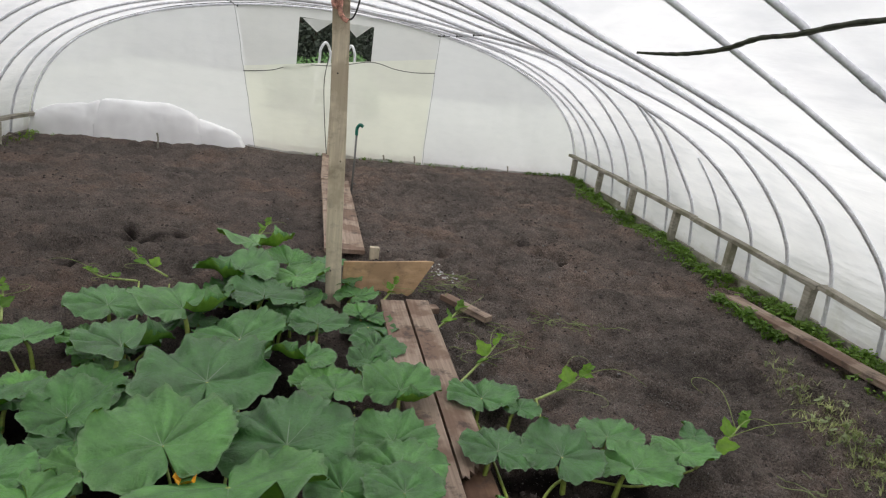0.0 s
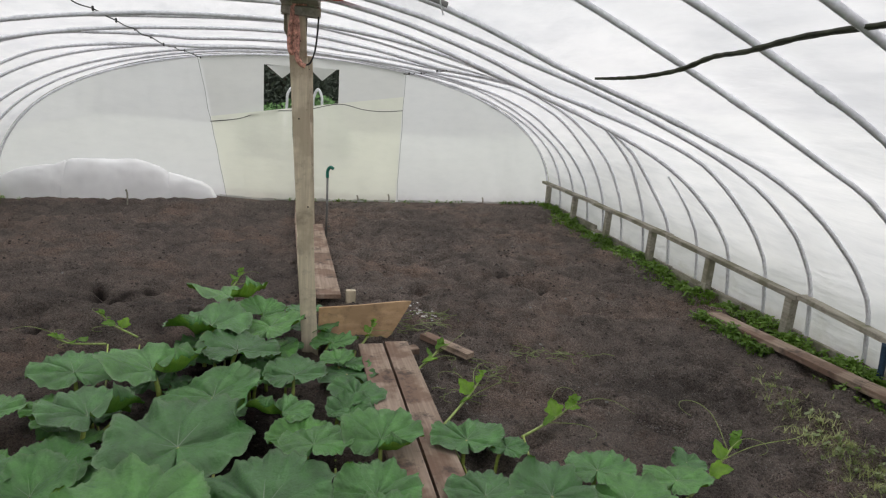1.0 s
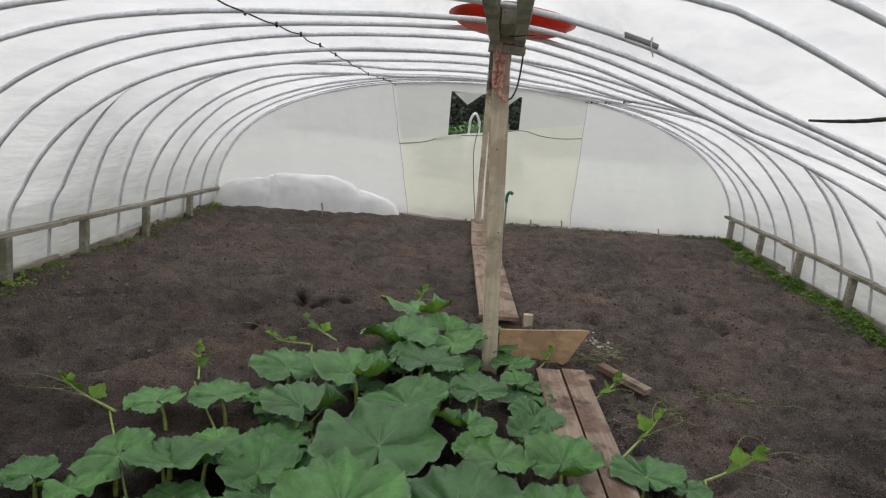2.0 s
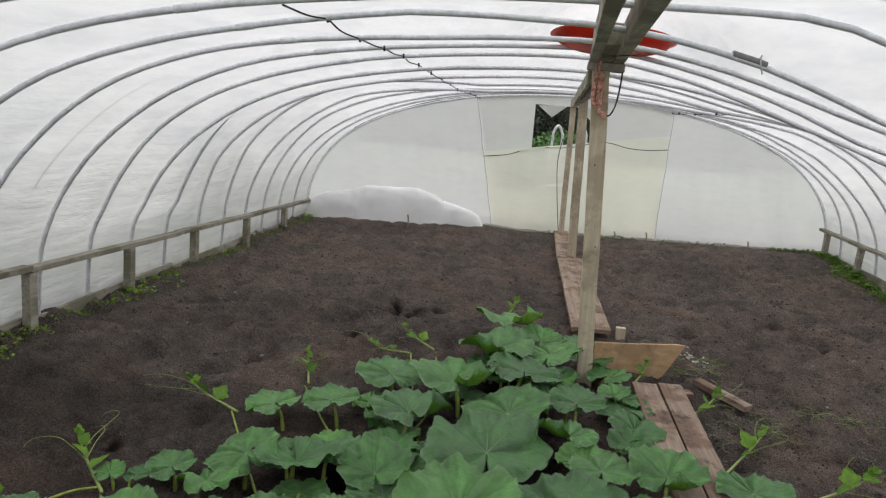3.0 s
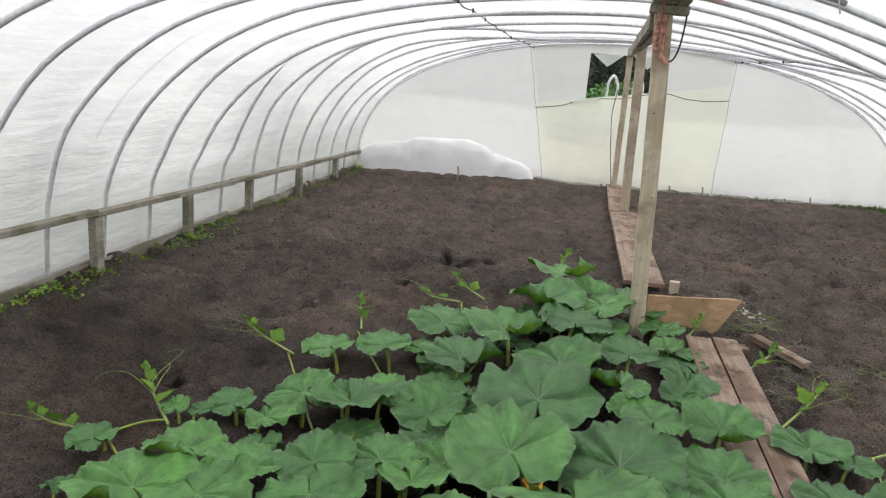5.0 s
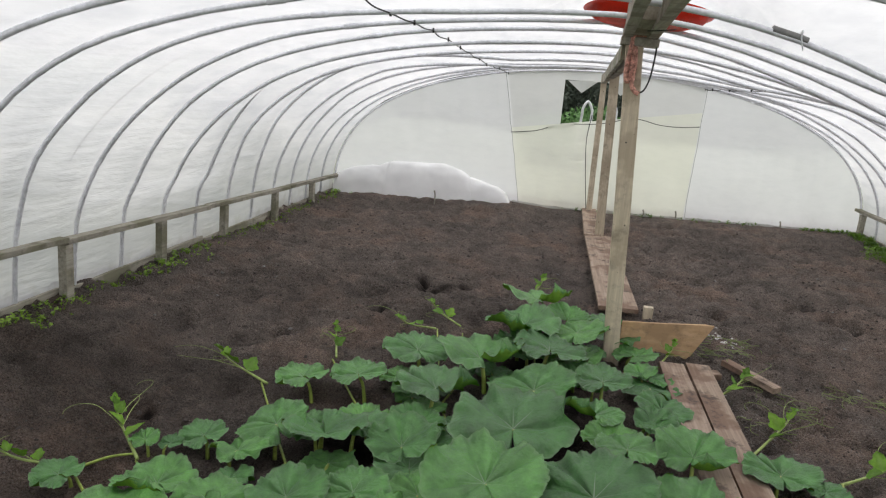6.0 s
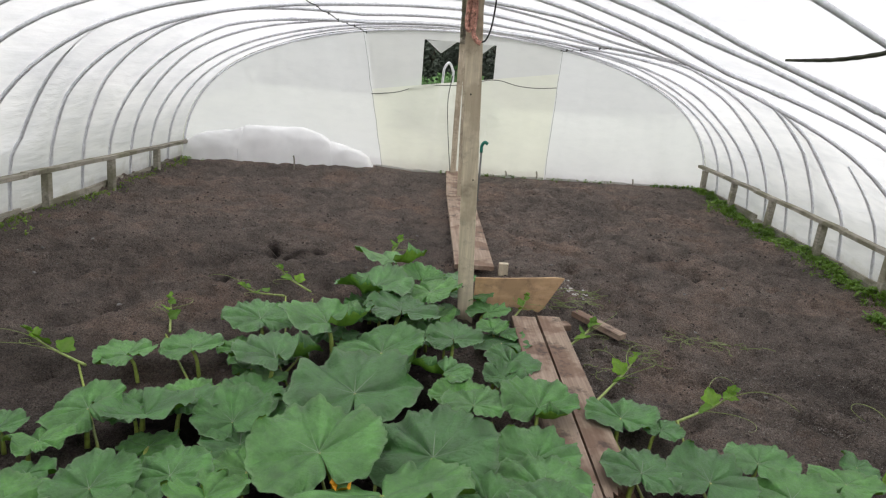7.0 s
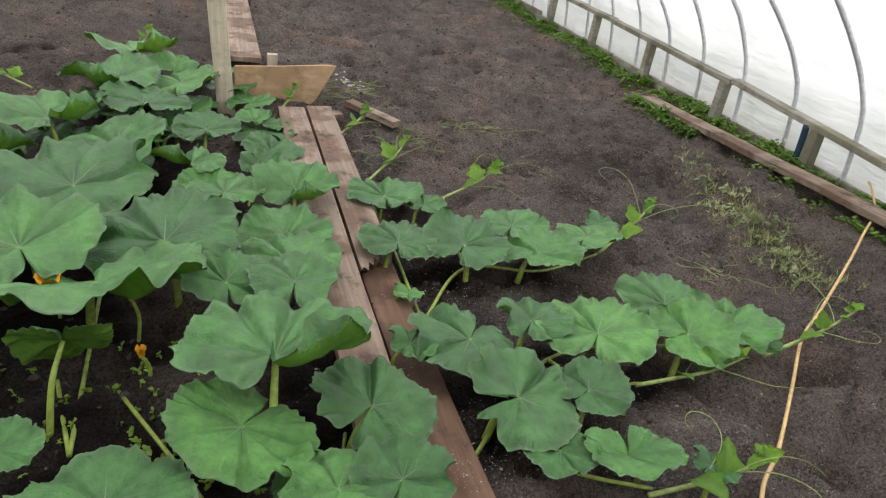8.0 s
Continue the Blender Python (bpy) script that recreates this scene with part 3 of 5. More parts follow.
def end_panel(name, x0, x1, lean0, lean1, hole, label):
    """The middle end sheet, with a clean-cut hole: hole is x from, x to, foot and top."""
    hx0, hx1, hz0, hz1 = hole
    bm = bmesh.new()
    cols = [(0, k / 12) for k in range(12)] + [(1, k / 18) for k in range(18)] + [(2, k / 16) for k in range(17)]
    rows = [(0, k / 26) for k in range(26)] + [(1, k / 12) for k in range(12)] + [(2, k / 6) for k in range(7)]
    grid = {}
    for a, (cs, cu) in enumerate(cols):
        for b, (rs, ru) in enumerate(rows):
            v = ((0, 0.62, 0.93, 1)[rs + 1] - (0, 0.62, 0.93)[rs]) * ru + (0, 0.62, 0.93)[rs]
            for _ in range(4):
                xs = (x0 + lean0 * v, hx0, hx1, x1 + lean1 * v)
                x = lerp(xs[cs], xs[cs + 1], cu)
                y = hoop_y(0, x)
                h0 = lerp(*hz0, (x - hx0) / (hx1 - hx0))
                top = skin_z(x, y) + 0.015
                zs = (ground_z(x, y) - 0.06, min(h0, top - 0.2), min(hz1, top - 0.06), top)
                z = lerp(zs[rs], zs[rs + 1], ru)
                v = (z - zs[0]) / (top - zs[0])
            fold = 0.02 * noise.noise(Vector((x * 3.2, z * 0.6, 0))) + 0.008 * noise.noise(Vector((x * 11, z * 2, 0)))
            grid[a, b] = bm.verts.new((x, y + fold - 0.006, z))
    for a in range(len(cols) - 1):
        for b in range(len(rows) - 1):
            if cols[a][0] == 1 and rows[b][0] == 1:
                continue
            bm.faces.new((grid[a, b], grid[a + 1, b], grid[a + 1, b + 1], grid[a, b + 1])).material_index = int(rows[b][0] == 0)
    ob = new(name, mesh_of(name, bm, FILM_DOOR, FILM_DOOR_LOW, smooth=True))
    return tagged(ob, label, "plastic wall", kind="structure")


end_sheet("wall_north_1", 0, -HALF, -1.055, [], FILM_END, "hazy translucent sheet plastic end wall", 0.0, -0.38)
end_panel("wall_north_2", -1.07, 1.47, -0.38, 0.05, (-0.56, 0.52, (1.38, 1.55), 2.04), "yellowed see-through plastic end panel with a torn square hole")
end_sheet("wall_north_3", 0, 1.455, HALF, [], FILM_END, "hazy translucent sheet plastic end wall", 0.05, 0.0)
end_sheet("wall_south", HOOPS - 1, -HALF, HALF, [], FILM_END, "plain translucent plastic wall closing the tunnel")


# ---- timber side rails on short posts ----
def side_rail(side, posts, y0, y1):
    x = side * (HALF - 0.095)
    thing = empty("side_rail", (x, y0, 0), "low weathered timber rail on short posts along the plastic", "rail", "side rails")
    n = 6
    for k in range(n):
        a, b = lerp(y0, y1, k / n), lerp(y0, y1, (k + 1) / n)
        za, zb = rail_z(side, a), rail_z(side, b)
        bm = bmesh.new()
        jog = 0.012 * ((k * 7) % 3 - 1)
        m = Matrix.Rotation(math.atan2(zb - za, b - a), 4, "X")
        box(bm, (0.085, math.hypot(b - a, zb - za) + 0.002, 0.044), (jog * 0.5, (a + b) / 2 - y0, (za + zb) / 2 - 0.024 + jog * 0.6), m, 0.006, 0.006, 10)
        part("rail_board", bm, OLDWOOD, thing)
    for y in posts:
        z = rail_z(side, y) - 0.05
        g = ground_z(x, y) - 0.12
        bm = bmesh.new()
        lean = Matrix.Rotation(0.05 * math.sin(y * 5), 4, "X")
        box(bm, (0.072, 0.08, z - g), (0.0, y - y0, (z + g) / 2), lean, 0.008, 0.006, 4)
        part("rail_post", bm, OLDWOOD, thing)
    for a, b in zip(np.linspace(y0, y1, 7), np.linspace(y0, y1, 7)[1:]):
        zz = ground_z(x, (a + b) / 2)
        bm = bmesh.new()
        box(bm, (0.03, b - a - 0.01, 0.10), (side * 0.07, (a + b) / 2 - y0, zz + 0.02), None, 0.005, 0.006, 6)
        part("foot_board", bm, OLDWOOD, thing, "mossy foot board half sunk in the soil")
    return thing


side_rail(-1, [9.75, 8.6, 7.32, 6.0, 4.82, 3.6, 2.4, 1.2, 0.0, -1.2], -2.6, 9.8)
side_rail(1, [10.15, 9.02, 7.85, 6.65, 5.47, 4.28, 3.2, 2.1, 1.0, -0.2, -1.4], -2.05, 10.4)


# ---- ridge posts and beam ----
def lean_post(name, foot, head, w, d, label):
    foot, head = Vector(foot), Vector(head)
    ax = head - foot
    up = ax.normalized()
    across = Vector((0, 1, 0)).cross(up).normalized()
    m = Matrix((across, up.cross(across), up)).transposed().to_4x4()
    thing = empty(name, foot, label, "post", "ridge posts")
    bm = bmesh.new()
    box(bm, (w, d, ax.length), ax / 2, m, 0.005, 0.006, 10)
    part("shaft", bm, POSTWOOD, thing)
    for f, side in ((0.13, -0.2), (0.47, 0.22), (0.72, -0.1), (0.93, 0.15)):
        bm = bmesh.new()
        p = ax * f + Vector((side * w, -d / 2 - 0.001, 0))
        tube(bm, [p, p + Vector((0, -0.004, 0))], 0.0055, 8)
        part("nail_head", bm, CORD, thing, smooth=True)
    return thing


lean_post("ridge_post", (0.106, 4.28, -0.11), (-0.033, 4.28, 2.235), 0.114, 0.07, "pale knotty wooden post propping the ridge beam")
lean_post("ridge_post", (0.13, 8.2, 0.0), (0.05, 8.0, 2.12), 0.112, 0.06, "pale knotty wooden post propping the ridge beam")
lean_post("ridge_post", (0.03, 10.0, 0.0), (0.0, 9.9, 2.05), 0.085, 0.05, "pale knotty wooden post propping the ridge beam")
beam = empty("ridge_beam", (0, 0, 0), "rough weathered ridge beam of paired boards under the hoops", "beam")
for a, b, w, h in (((0.0, 4.36, 2.20), (0.0, 9.98, 2.08), 0.07, 0.13), ((-0.085, 4.40, 2.355), (-0.36, -2.6, 2.355), 0.065, 0.15), ((0.085, 4.40, 2.355), (-0.27, -2.6, 2.355), 0.07, 0.15),
                   ((0.0, 4.38, 2.35), (-0.035, 3.3, 2.37), 0.11, 0.12)):
    a, b = Vector(a), Vector(b)
    bm = bmesh.new()
    box(bm, (w, (b - a).length, h), (a + b) / 2, (b - a).to_track_quat("Y", "Z").to_matrix().to_4x4(), 0.006, 0.008, 18)
    part("beam_board", bm, BEAMWOOD, beam)
bm = bmesh.new()
box(bm, (0.03, 3.6, 0.11), (-0.075, 6.15, 2.15), Matrix.Rotation(-0.022, 4, "X") @ Matrix.Rotation(-0.012, 4, "Z"), 0.005, 0.012, 14)
part("side_board", bm, OLDWOOD, beam, "split grey side board")


# ---- walkway boards ----
def plank(a, b, w, t, name="walkway_board", label="", mat_=None, lift=0.0, cat="board", group=""):
    """A plank lying from a to b (its middle line at the underside)."""
    a, b = Vector(a), Vector(b)
    m = (b - a).to_track_quat("Y", "Z").to_matrix().to_4x4()
    bm = bmesh.new()
    box(bm, (w, (b - a).length, t), (0, 0, t / 2 + lift), None, 0.006, 0.005 if w * 8 < (b - a).length else 0.001, 12)
    ob = new(name, mesh_of(name, bm, mat_ or BOARD))
    ob.matrix_world = Matrix.Translation((a + b) / 2) @ m
    return tagged(ob, label, cat, group)


def broken_plank(a, b, w, t, label):
    """A plank whose end at b is torn off in long splinters."""
    a, b = Vector(a), Vector(b)
    half, n = (b - a).length / 2, 11
    cut = [0.0, 0.02, -0.03, 0.03, -0.01, 0.05, 0.02, 0.09, 0.06, 0.13, 0.10, 0.12]
    bm = bmesh.new()
    layers = []
    for z in (0.0, t):
        rows = []
        for k in range(15):
            y = lerp(-half, half, k / 14)
            bow = 0.004 * noise.noise(Vector((y * 1.3, w, 4)))
            rows.append([bm.verts.new((lerp(-w / 2, w / 2, i / n) + bow, y + (cut[i] * (1.0 if z else 0.6) if k == 14 else 0.0), z + bow)) for i in range(n + 1)])
        layers.append(rows)
    for rows, flip in ((layers[0], True), (layers[1], False)):
        for p, q in zip(rows, rows[1:]):
            for i in range(n):
                f = (p[i], p[i + 1], q[i + 1], q[i])
                bm.faces.new(f[::-1] if flip else f)
    lo, hi = layers
    for k in range(14):
        bm.faces.new((lo[k][0], hi[k][0], hi[k + 1][0], lo[k + 1][0]))
        bm.faces.new((lo[k][n], lo[k + 1][n], hi[k + 1][n], hi[k][n]))
    for i in range(n):
        bm.faces.new((lo[0][i], lo[0][i + 1], hi[0][i + 1], hi[0][i]))
        bm.faces.new((lo[14][i], hi[14][i], hi[14][i + 1], lo[14][i + 1]))
    ob = new("walkway_board", mesh_of("walkway_board", bm, BOARD))
    ob.matrix_world = Matrix.Translation((a + b) / 2) @ (b - a).to_track_quat("Y", "Z").to_matrix().to_4x4()
    return tagged(ob, label, "board", "walkway boards")


plank((0.525, 4.17, -0.012), (0.635, 0.1, -0.085), 0.178, 0.045, label="narrow worn wooden walkway board on the soil", group="walkway boards")
broken_plank((0.712, 4.20, -0.010), (0.772, 2.24, -0.076), 0.165, 0.045, "worn wooden walkway board with a splintered end")
plank((0.775, 2.42, -0.128), (0.845, 0.1, -0.128), 0.165, 0.045, label="wet brown muddy walkway board half sunk in soil", group="walkway boards", mat_=WETBOARD)
plank((0.187, 5.05, 0.085), (0.11, 8.15, 0.06), 0.34, 0.04, label="broad pale wooden plank leading to the far end", group="walkway boards")
plank((0.04, 8.1, 0.07), (0.03, 10.2, 0.07), 0.22, 0.04, label="pale wooden plank by the end wall", group="walkway boards")
plank((0.865, 4.16, -0.035), (0.69, 4.12, -0.035), 0.09, 0.045, name="wood_block", label="short wooden block under the board end", cat="block")
plank((0.95, 4.41, -0.02), (1.24, 4.06, -0.05), 0.085, 0.045, name="loose_batten", label="short loose wooden batten lying on soil", cat="batten")
plank((3.57, 4.72, 0.05), (3.88, 1.9, 0.07), 0.15, 0.045, name="edging_plank", label="weathered brown plank lying among weeds by the rail", cat="plank")

bm = bmesh.new()
prof = [(0.16, -0.06), (0.70, -0.06), (0.87, 0.225), (0.80, 0.232), (0.45, 0.228), (0.16, 0.235)]
vs = [[bm.verts.new((x, 4.355 + dy + 0.27 * (x - 0.16), z)) for x, z in prof] for dy in (0, 0.024)]
bm.faces.new(vs[0]), bm.faces.new(vs[1][::-1])
for k in range(6):
    bm.faces.new((vs[0][k], vs[0][(k + 1) % 6], vs[1][(k + 1) % 6], vs[1][k]))
bmesh.ops.bevel(bm, geom=list(bm.edges), offset=0.004, segments=2, affect="EDGES")
tagged(part("kick_board", bm, PLY, None), "orange-brown plywood offcut with a slanted end beside the post", "board")


# ---- pumpkin plants ----
VEINS = [0, 40, -40, 80, -80, 120, -120, 153.33, -153.33]


def leaf_mesh(seed, form):
    """A pumpkin leaf of radius 1: a broad ruffled heart, tip towards +y, its lobes closing round the stalk.
    form: fan (tip raised, lobes hanging), flat, cup, or lip_left and lip_right (a lobe rolled up, showing its underside)."""
    rnd = random.Random(seed)
    nt, nr = 220, 16
    ph = [rnd.uniform(0, 6.28) for _ in range(6)]
    dish = {"flat": rnd.uniform(0.06, 0.16), "cup": rnd.uniform(0.45, 0.58)}.get(form, rnd.uniform(0.20, 0.34))
    droop, side = rnd.uniform(0.06, 0.16), rnd.uniform(-0.08, 0.08)
    lips = (rnd.uniform(-0.16, 0.12), rnd.uniform(-0.16, 0.12))
    lobes = [(a + rnd.uniform(-9, 9), rnd.uniform(13, 22), rnd.uniform(0.0, 0.05)) for a in (0, -57, 57, -112, 112)]
    creases = [(rnd.choice((-80, -40, 0, 40, 80, 120, -120)) + rnd.uniform(-6, 6), rnd.uniform(5, 11), rnd.uniform(0.08, 0.22)) for _ in range(6)]
    humps = [(rnd.uniform(-150, 150), rnd.uniform(14, 28), rnd.uniform(-0.15, 0.16)) for _ in range(6)]
    if form.startswith("lip"):
        rolls = [((-1 if form == "lip_left" else 1) * rnd.uniform(132, 148), rnd.uniform(26, 34), rnd.uniform(0.58, 0.72))]
    else:
        rolls = [(rnd.choice((-1, 1)) * rnd.uniform(40, 150), rnd.uniform(8, 15), rnd.uniform(0.08, 0.24)) for _ in range(2)]
    knots = [(0, 1.0), (30, 0.96), (60, 0.98), (90, 0.98), (115, 0.94), (140, 0.88), (158, 0.84), (168, 0.80), (174, 0.72), (178, 0.45), (180, 0.08)]
    verts, vein = [], []
    for j in range(nr + 1):
        for i in range(nt):
            a = -180 + 360 * (i + 0.5) / nt
            m, w = abs(a), radians(a)
            for (p, q), (u, t) in zip(knots, knots[1:]):
                if p <= m <= u:
                    r = lerp(q, t, (m - p) / (u - p))
            near = min(abs(a - v) for v in VEINS)
            if form != "flat":
                r *= lerp(1.0, 0.92, min(max((m - 100) / 50, 0.0), 1.0))
            r *= 0.97 + side * math.sin(w) * 0.5 + 0.03 * math.sin(w * 2 + ph[0])
            for la, lw, lh in lobes:
                r *= 1 + lh * math.exp(-((a - la) / lw) ** 2)
            rho = (j / nr) ** 0.85
            edge = max(0.0, (rho - 0.6) / 0.4)
            ring = Vector((math.cos(w), math.sin(w), 0))
            ragged = noise.noise(ring * 3.1 + Vector((0, 0, seed * 7.3)))
            fine = noise.noise(ring * 8.0 + Vector((0, 0, seed * 5.1)))
            tiny = noise.noise(ring * 21.0 + Vector((0, 0, seed * 1.7)))
            r *= 1 + edge * (0.08 * ragged + 0.05 * fine + 0.03 * tiny)
            x, y = rho * r * math.sin(w), rho * r * math.cos(w)
            k = min(max((m - 65) / 85, 0.0), 1.0)
            k = k * k * (3 - 2 * k)
            z = lerp(dish, 0.5 * dish, k) * rho ** 0.95 - droop * rho ** 3 + lips[0 if a < 0 else 1] * rho * k
            for fa, fw, fh in humps:
                z += fh * rho ** 2 * math.exp(-((a - fa) / fw) ** 2)
            for fa, fw, fh in creases:
                z -= fh * rho * (1.1 - 0.6 * rho) * math.exp(-((a - fa) / fw) ** 2)
            for fa, fw, fh in rolls:
                c = math.exp(-((a - fa) / fw) ** 2) * edge ** 1.2
                z += fh * c * (1 - 0.2 * c)
                x, y = x * (1 - 0.75 * c * c * fh), y * (1 - 0.75 * c * c * fh)
            z += 0.012 * math.sin(math.pi * min(near, 20) / 40) * rho * (1 - 0.5 * rho)
            z += 0.12 * noise.noise(Vector((x * 2.1 + seed, y * 2.1, 0))) * rho + 0.026 * noise.noise(Vector((x * 6 + seed, y * 6, 3)))
            z += edge * (0.13 * noise.noise(ring * 2.4 + Vector((0, 0, seed * 3.1 + 9))) + 0.085 * noise.noise(ring * 6.5 + Vector((0, 0, seed * 2.3 + 4))) + 0.045 * fine + 0.02 * tiny)
            verts.append((x, y, z))
            vein.append(0.16 * edge ** 8)
    n = len(verts)
    verts += [(x, y, z - 0.008) for x, y, z in verts]
    vein += [min(1.0, v * 1.3) for v in vein[:n]]
    faces, slot = [], []
    for j in range(nr):
        for i in range(nt - 1):
            f = (j * nt + i, j * nt + i + 1, (j + 1) * nt + i + 1, (j + 1) * nt + i)
            faces.append(f[::-1]), slot.append(0)
            faces.append(tuple(v + n for v in f)), slot.append(1)
    for i in range(nt - 1):
        e = nr * nt
        faces.append((e + i, e + i + 1, e + i + 1 + n, e + i + n)), slot.append(0)
    me = bpy.data.meshes.new("leaf")
    me.from_pydata(verts, [], faces)
    me.polygons.foreach_set("use_smooth", [True] * len(me.polygons))
    me.polygons.foreach_set("material_index", slot)
    me.attributes.new("vein", "FLOAT", "POINT").data.foreach_set("value", vein)
    me.materials.append(LEAF), me.materials.append(LEAF_UNDER)
    return me


LEAF_MESHES = {form: [leaf_mesh(first + k, form) for k in range(count)] for first, form, count in ((0, "fan", 9), (20, "flat", 4), (30, "cup", 3), (40, "lip_left", 3), (50, "lip_right", 3))}


def young_mesh(seed):
    """A young leaf of length 1: pointed, toothed, folded a little along its rib."""
    rnd = random.Random(seed)
    n, verts, faces, vein = 9, [], [], []
    fold, arc = rnd.uniform(0.15, 0.6), rnd.uniform(-0.35, 0.25)
    for j in range(n + 1):
        t = j / n
        w = 0.52 * (math.sin(math.pi * t ** 0.7) ** 0.8) * (1 + 0.22 * math.cos(t * 5 * math.pi)) * (1.1 - 0.5 * t) + 0.01
        for k in range(5):
            s = (k - 2) / 2
            verts.append((s * w, t * 1.1 - 0.1 * abs(s) * (1 - t), fold * abs(s) * w + arc * t * t + 0.04 * noise.noise(Vector((s * 3 + seed, t * 4, 0)))))
            vein.append(0.5 if k == 2 else 0.0)
    for j in range(n):
        for k in range(4):
            p = j * 5 + k
            faces.append((p, p + 1, p + 6, p + 5))
    m = len(verts)
    verts += [(x, y, z - 0.012) for x, y, z in verts]
    vein += vein[:m]
    faces += [tuple(q + m for q in f[::-1]) for f in faces]
    me = bpy.data.meshes.new("young_leaf")
    me.from_pydata(verts, [], faces)
    me.polygons.foreach_set("use_smooth", [True] * len(me.polygons))
    me.attributes.new("vein", "FLOAT", "POINT").data.foreach_set("value", vein)
    me.materials.append(YOUNG)
    return me


YOUNG_MESHES = [young_mesh(40 + k) for k in range(5)]


def add_leaf(plant, rnd, x, y, z, r, heading, tilt, form="fan", meshes=None, stalk=True):
    h = heading + rnd.uniform(-5, 5)
    r *= 1.0 + 0.07 * min(max((0.24 - r) / 0.06, 0.0), 1.0) if stalk else 1.0
    ob = new("leaf", rnd.choice(meshes or LEAF_MESHES[form]))
    ob.parent = plant
    m = pose(x, y, z, tilt + rnd.uniform(-7, 7), rnd.uniform(-9, 9), -h)
    ob.matrix_parent_inverse = plant.matrix_world.inverted()
    ob.matrix_basis = m @ Matrix.Diagonal((r * rnd.uniform(1.05, 1.16), r * rnd.uniform(0.96, 1.08), r, 1))
    if stalk:
        g = ground_z(x, y) - 0.03
        b = radians(h + 180 + rnd.uniform(-40, 40))
        out = min(0.16, 0.5 * (z - g))
        foot = Vector((x + math.sin(b) * out, y + math.cos(b) * out, g))
        top = Vector((x, y, z - 0.004))
        bm = bmesh.new()
        mid = foot.lerp(top, 0.55) + Vector((math.sin(b) * 0.02, math.cos(b) * 0.02, 0.03))
        tube(bm, bend([foot, mid, top], 5), 0.006 + 0.036 * r, 8, 0.6, 0.12)
        st = part("petiole", bm, STALK, ob, smooth=True)
        st.matrix_parent_inverse = ob.matrix_basis.inverted()
    return ob


def curl(start, heading, length, rise, turns, rnd):
    """A tendril: straight at first, then a loosening coil."""
    p, out, a = Vector(start), [Vector(start)], radians(heading)
    n = 22
    for k in range(n):
        t = k / n
        a += turns * t * t * 0.9 + rnd.uniform(-0.12, 0.12)
        p = p + Vector((math.sin(a), math.cos(a), rise * (1 - 1.6 * t))) * length / n
        p.z = max(p.z, ground_z(p.x, p.y) + 0.005)
        out.append(p.copy())
    return out


def add_shoot(plant, rnd, x, y, heading, s, tendrils):
    """The growing tip of a vine: a pale stem, a few small bright leaves, a bud and tendrils."""
    a = radians(heading)
    d = Vector((math.sin(a), math.cos(a), 0))
    g = ground_z(x, y)
    base = Vector((x, y, g + 0.03)) - d * 0.16 * s
    pts = bend([base, Vector((x, y, g + 0.06)), Vector((x, y, g + 0.09)) + d * 0.13 * s, Vector((x, y, g + 0.15)) + d * 0.24 * s], 6)
    bm = bmesh.new()
    tube(bm, pts, 0.0085, 8, 0.55, 0.1)
    part("vine_tip", bm, TENDRIL, plant, smooth=True).matrix_parent_inverse = plant.matrix_world.inverted()
    for k, (f, r, off) in enumerate(((0.35, 0.105, 75), (0.6, 0.10, -65), (0.8, 0.085, 40), (0.9, 0.07, -25), (0.97, 0.06, 10), (0.99, 0.04, -100))):
        p = pts[int(f * (len(pts) - 1))]
        ob = add_leaf(plant, rnd, p.x, p.y, p.z + 0.02, r * min(s, 1.0) * rnd.uniform(0.65, 1.0), heading + off, 28, "fan", YOUNG_MESHES, False)
        ob.name = "young_leaf"
        ob.matrix_basis = ob.matrix_basis @ pose(0, 0, 0, rnd.uniform(-25, 30), rnd.uniform(-35, 35), 0)
    for k in range(3 * tendrils):
        bm = bmesh.new()
        p = pts[len(pts) // 2 + 3 * k - 2]
        tube(bm, curl(p, heading + rnd.uniform(-70, 70), 0.36 * s * rnd.uniform(0.7, 1.2), rnd.uniform(-0.2, 1.1), rnd.uniform(-0.8, 0.8), rnd), 0.0024, 5, 0.4)
        part("tendril", bm, TENDRIL, plant, smooth=True).matrix_parent_inverse = plant.matrix_world.inverted()


def pumpkin(leaves, shoots, stems, seed, label):
    rnd = random.Random(seed)
    x, y = stems[0][0][:2]
    plant = empty("pumpkin_plant", (x, y, ground_z(x, y)), label, "plant", "pumpkin plants")
    bpy.context.view_layer.update()
    for s in stems:
        bm = bmesh.new()
        pts = bend([Vector((px - x, py - y, ground_z(px, py) - ground_z(x, y) + 0.005 + dz)) for px, py, dz in s], 8)
        tube(bm, pts, 0.0075, 8, 0.8, 0.1)
        part("vine_stem", bm, STALK, plant, smooth=True)
    for row in leaves:
        add_leaf(plant, rnd, *row)
    for row in shoots:
        add_shoot(plant, rnd, *row)
    return plant


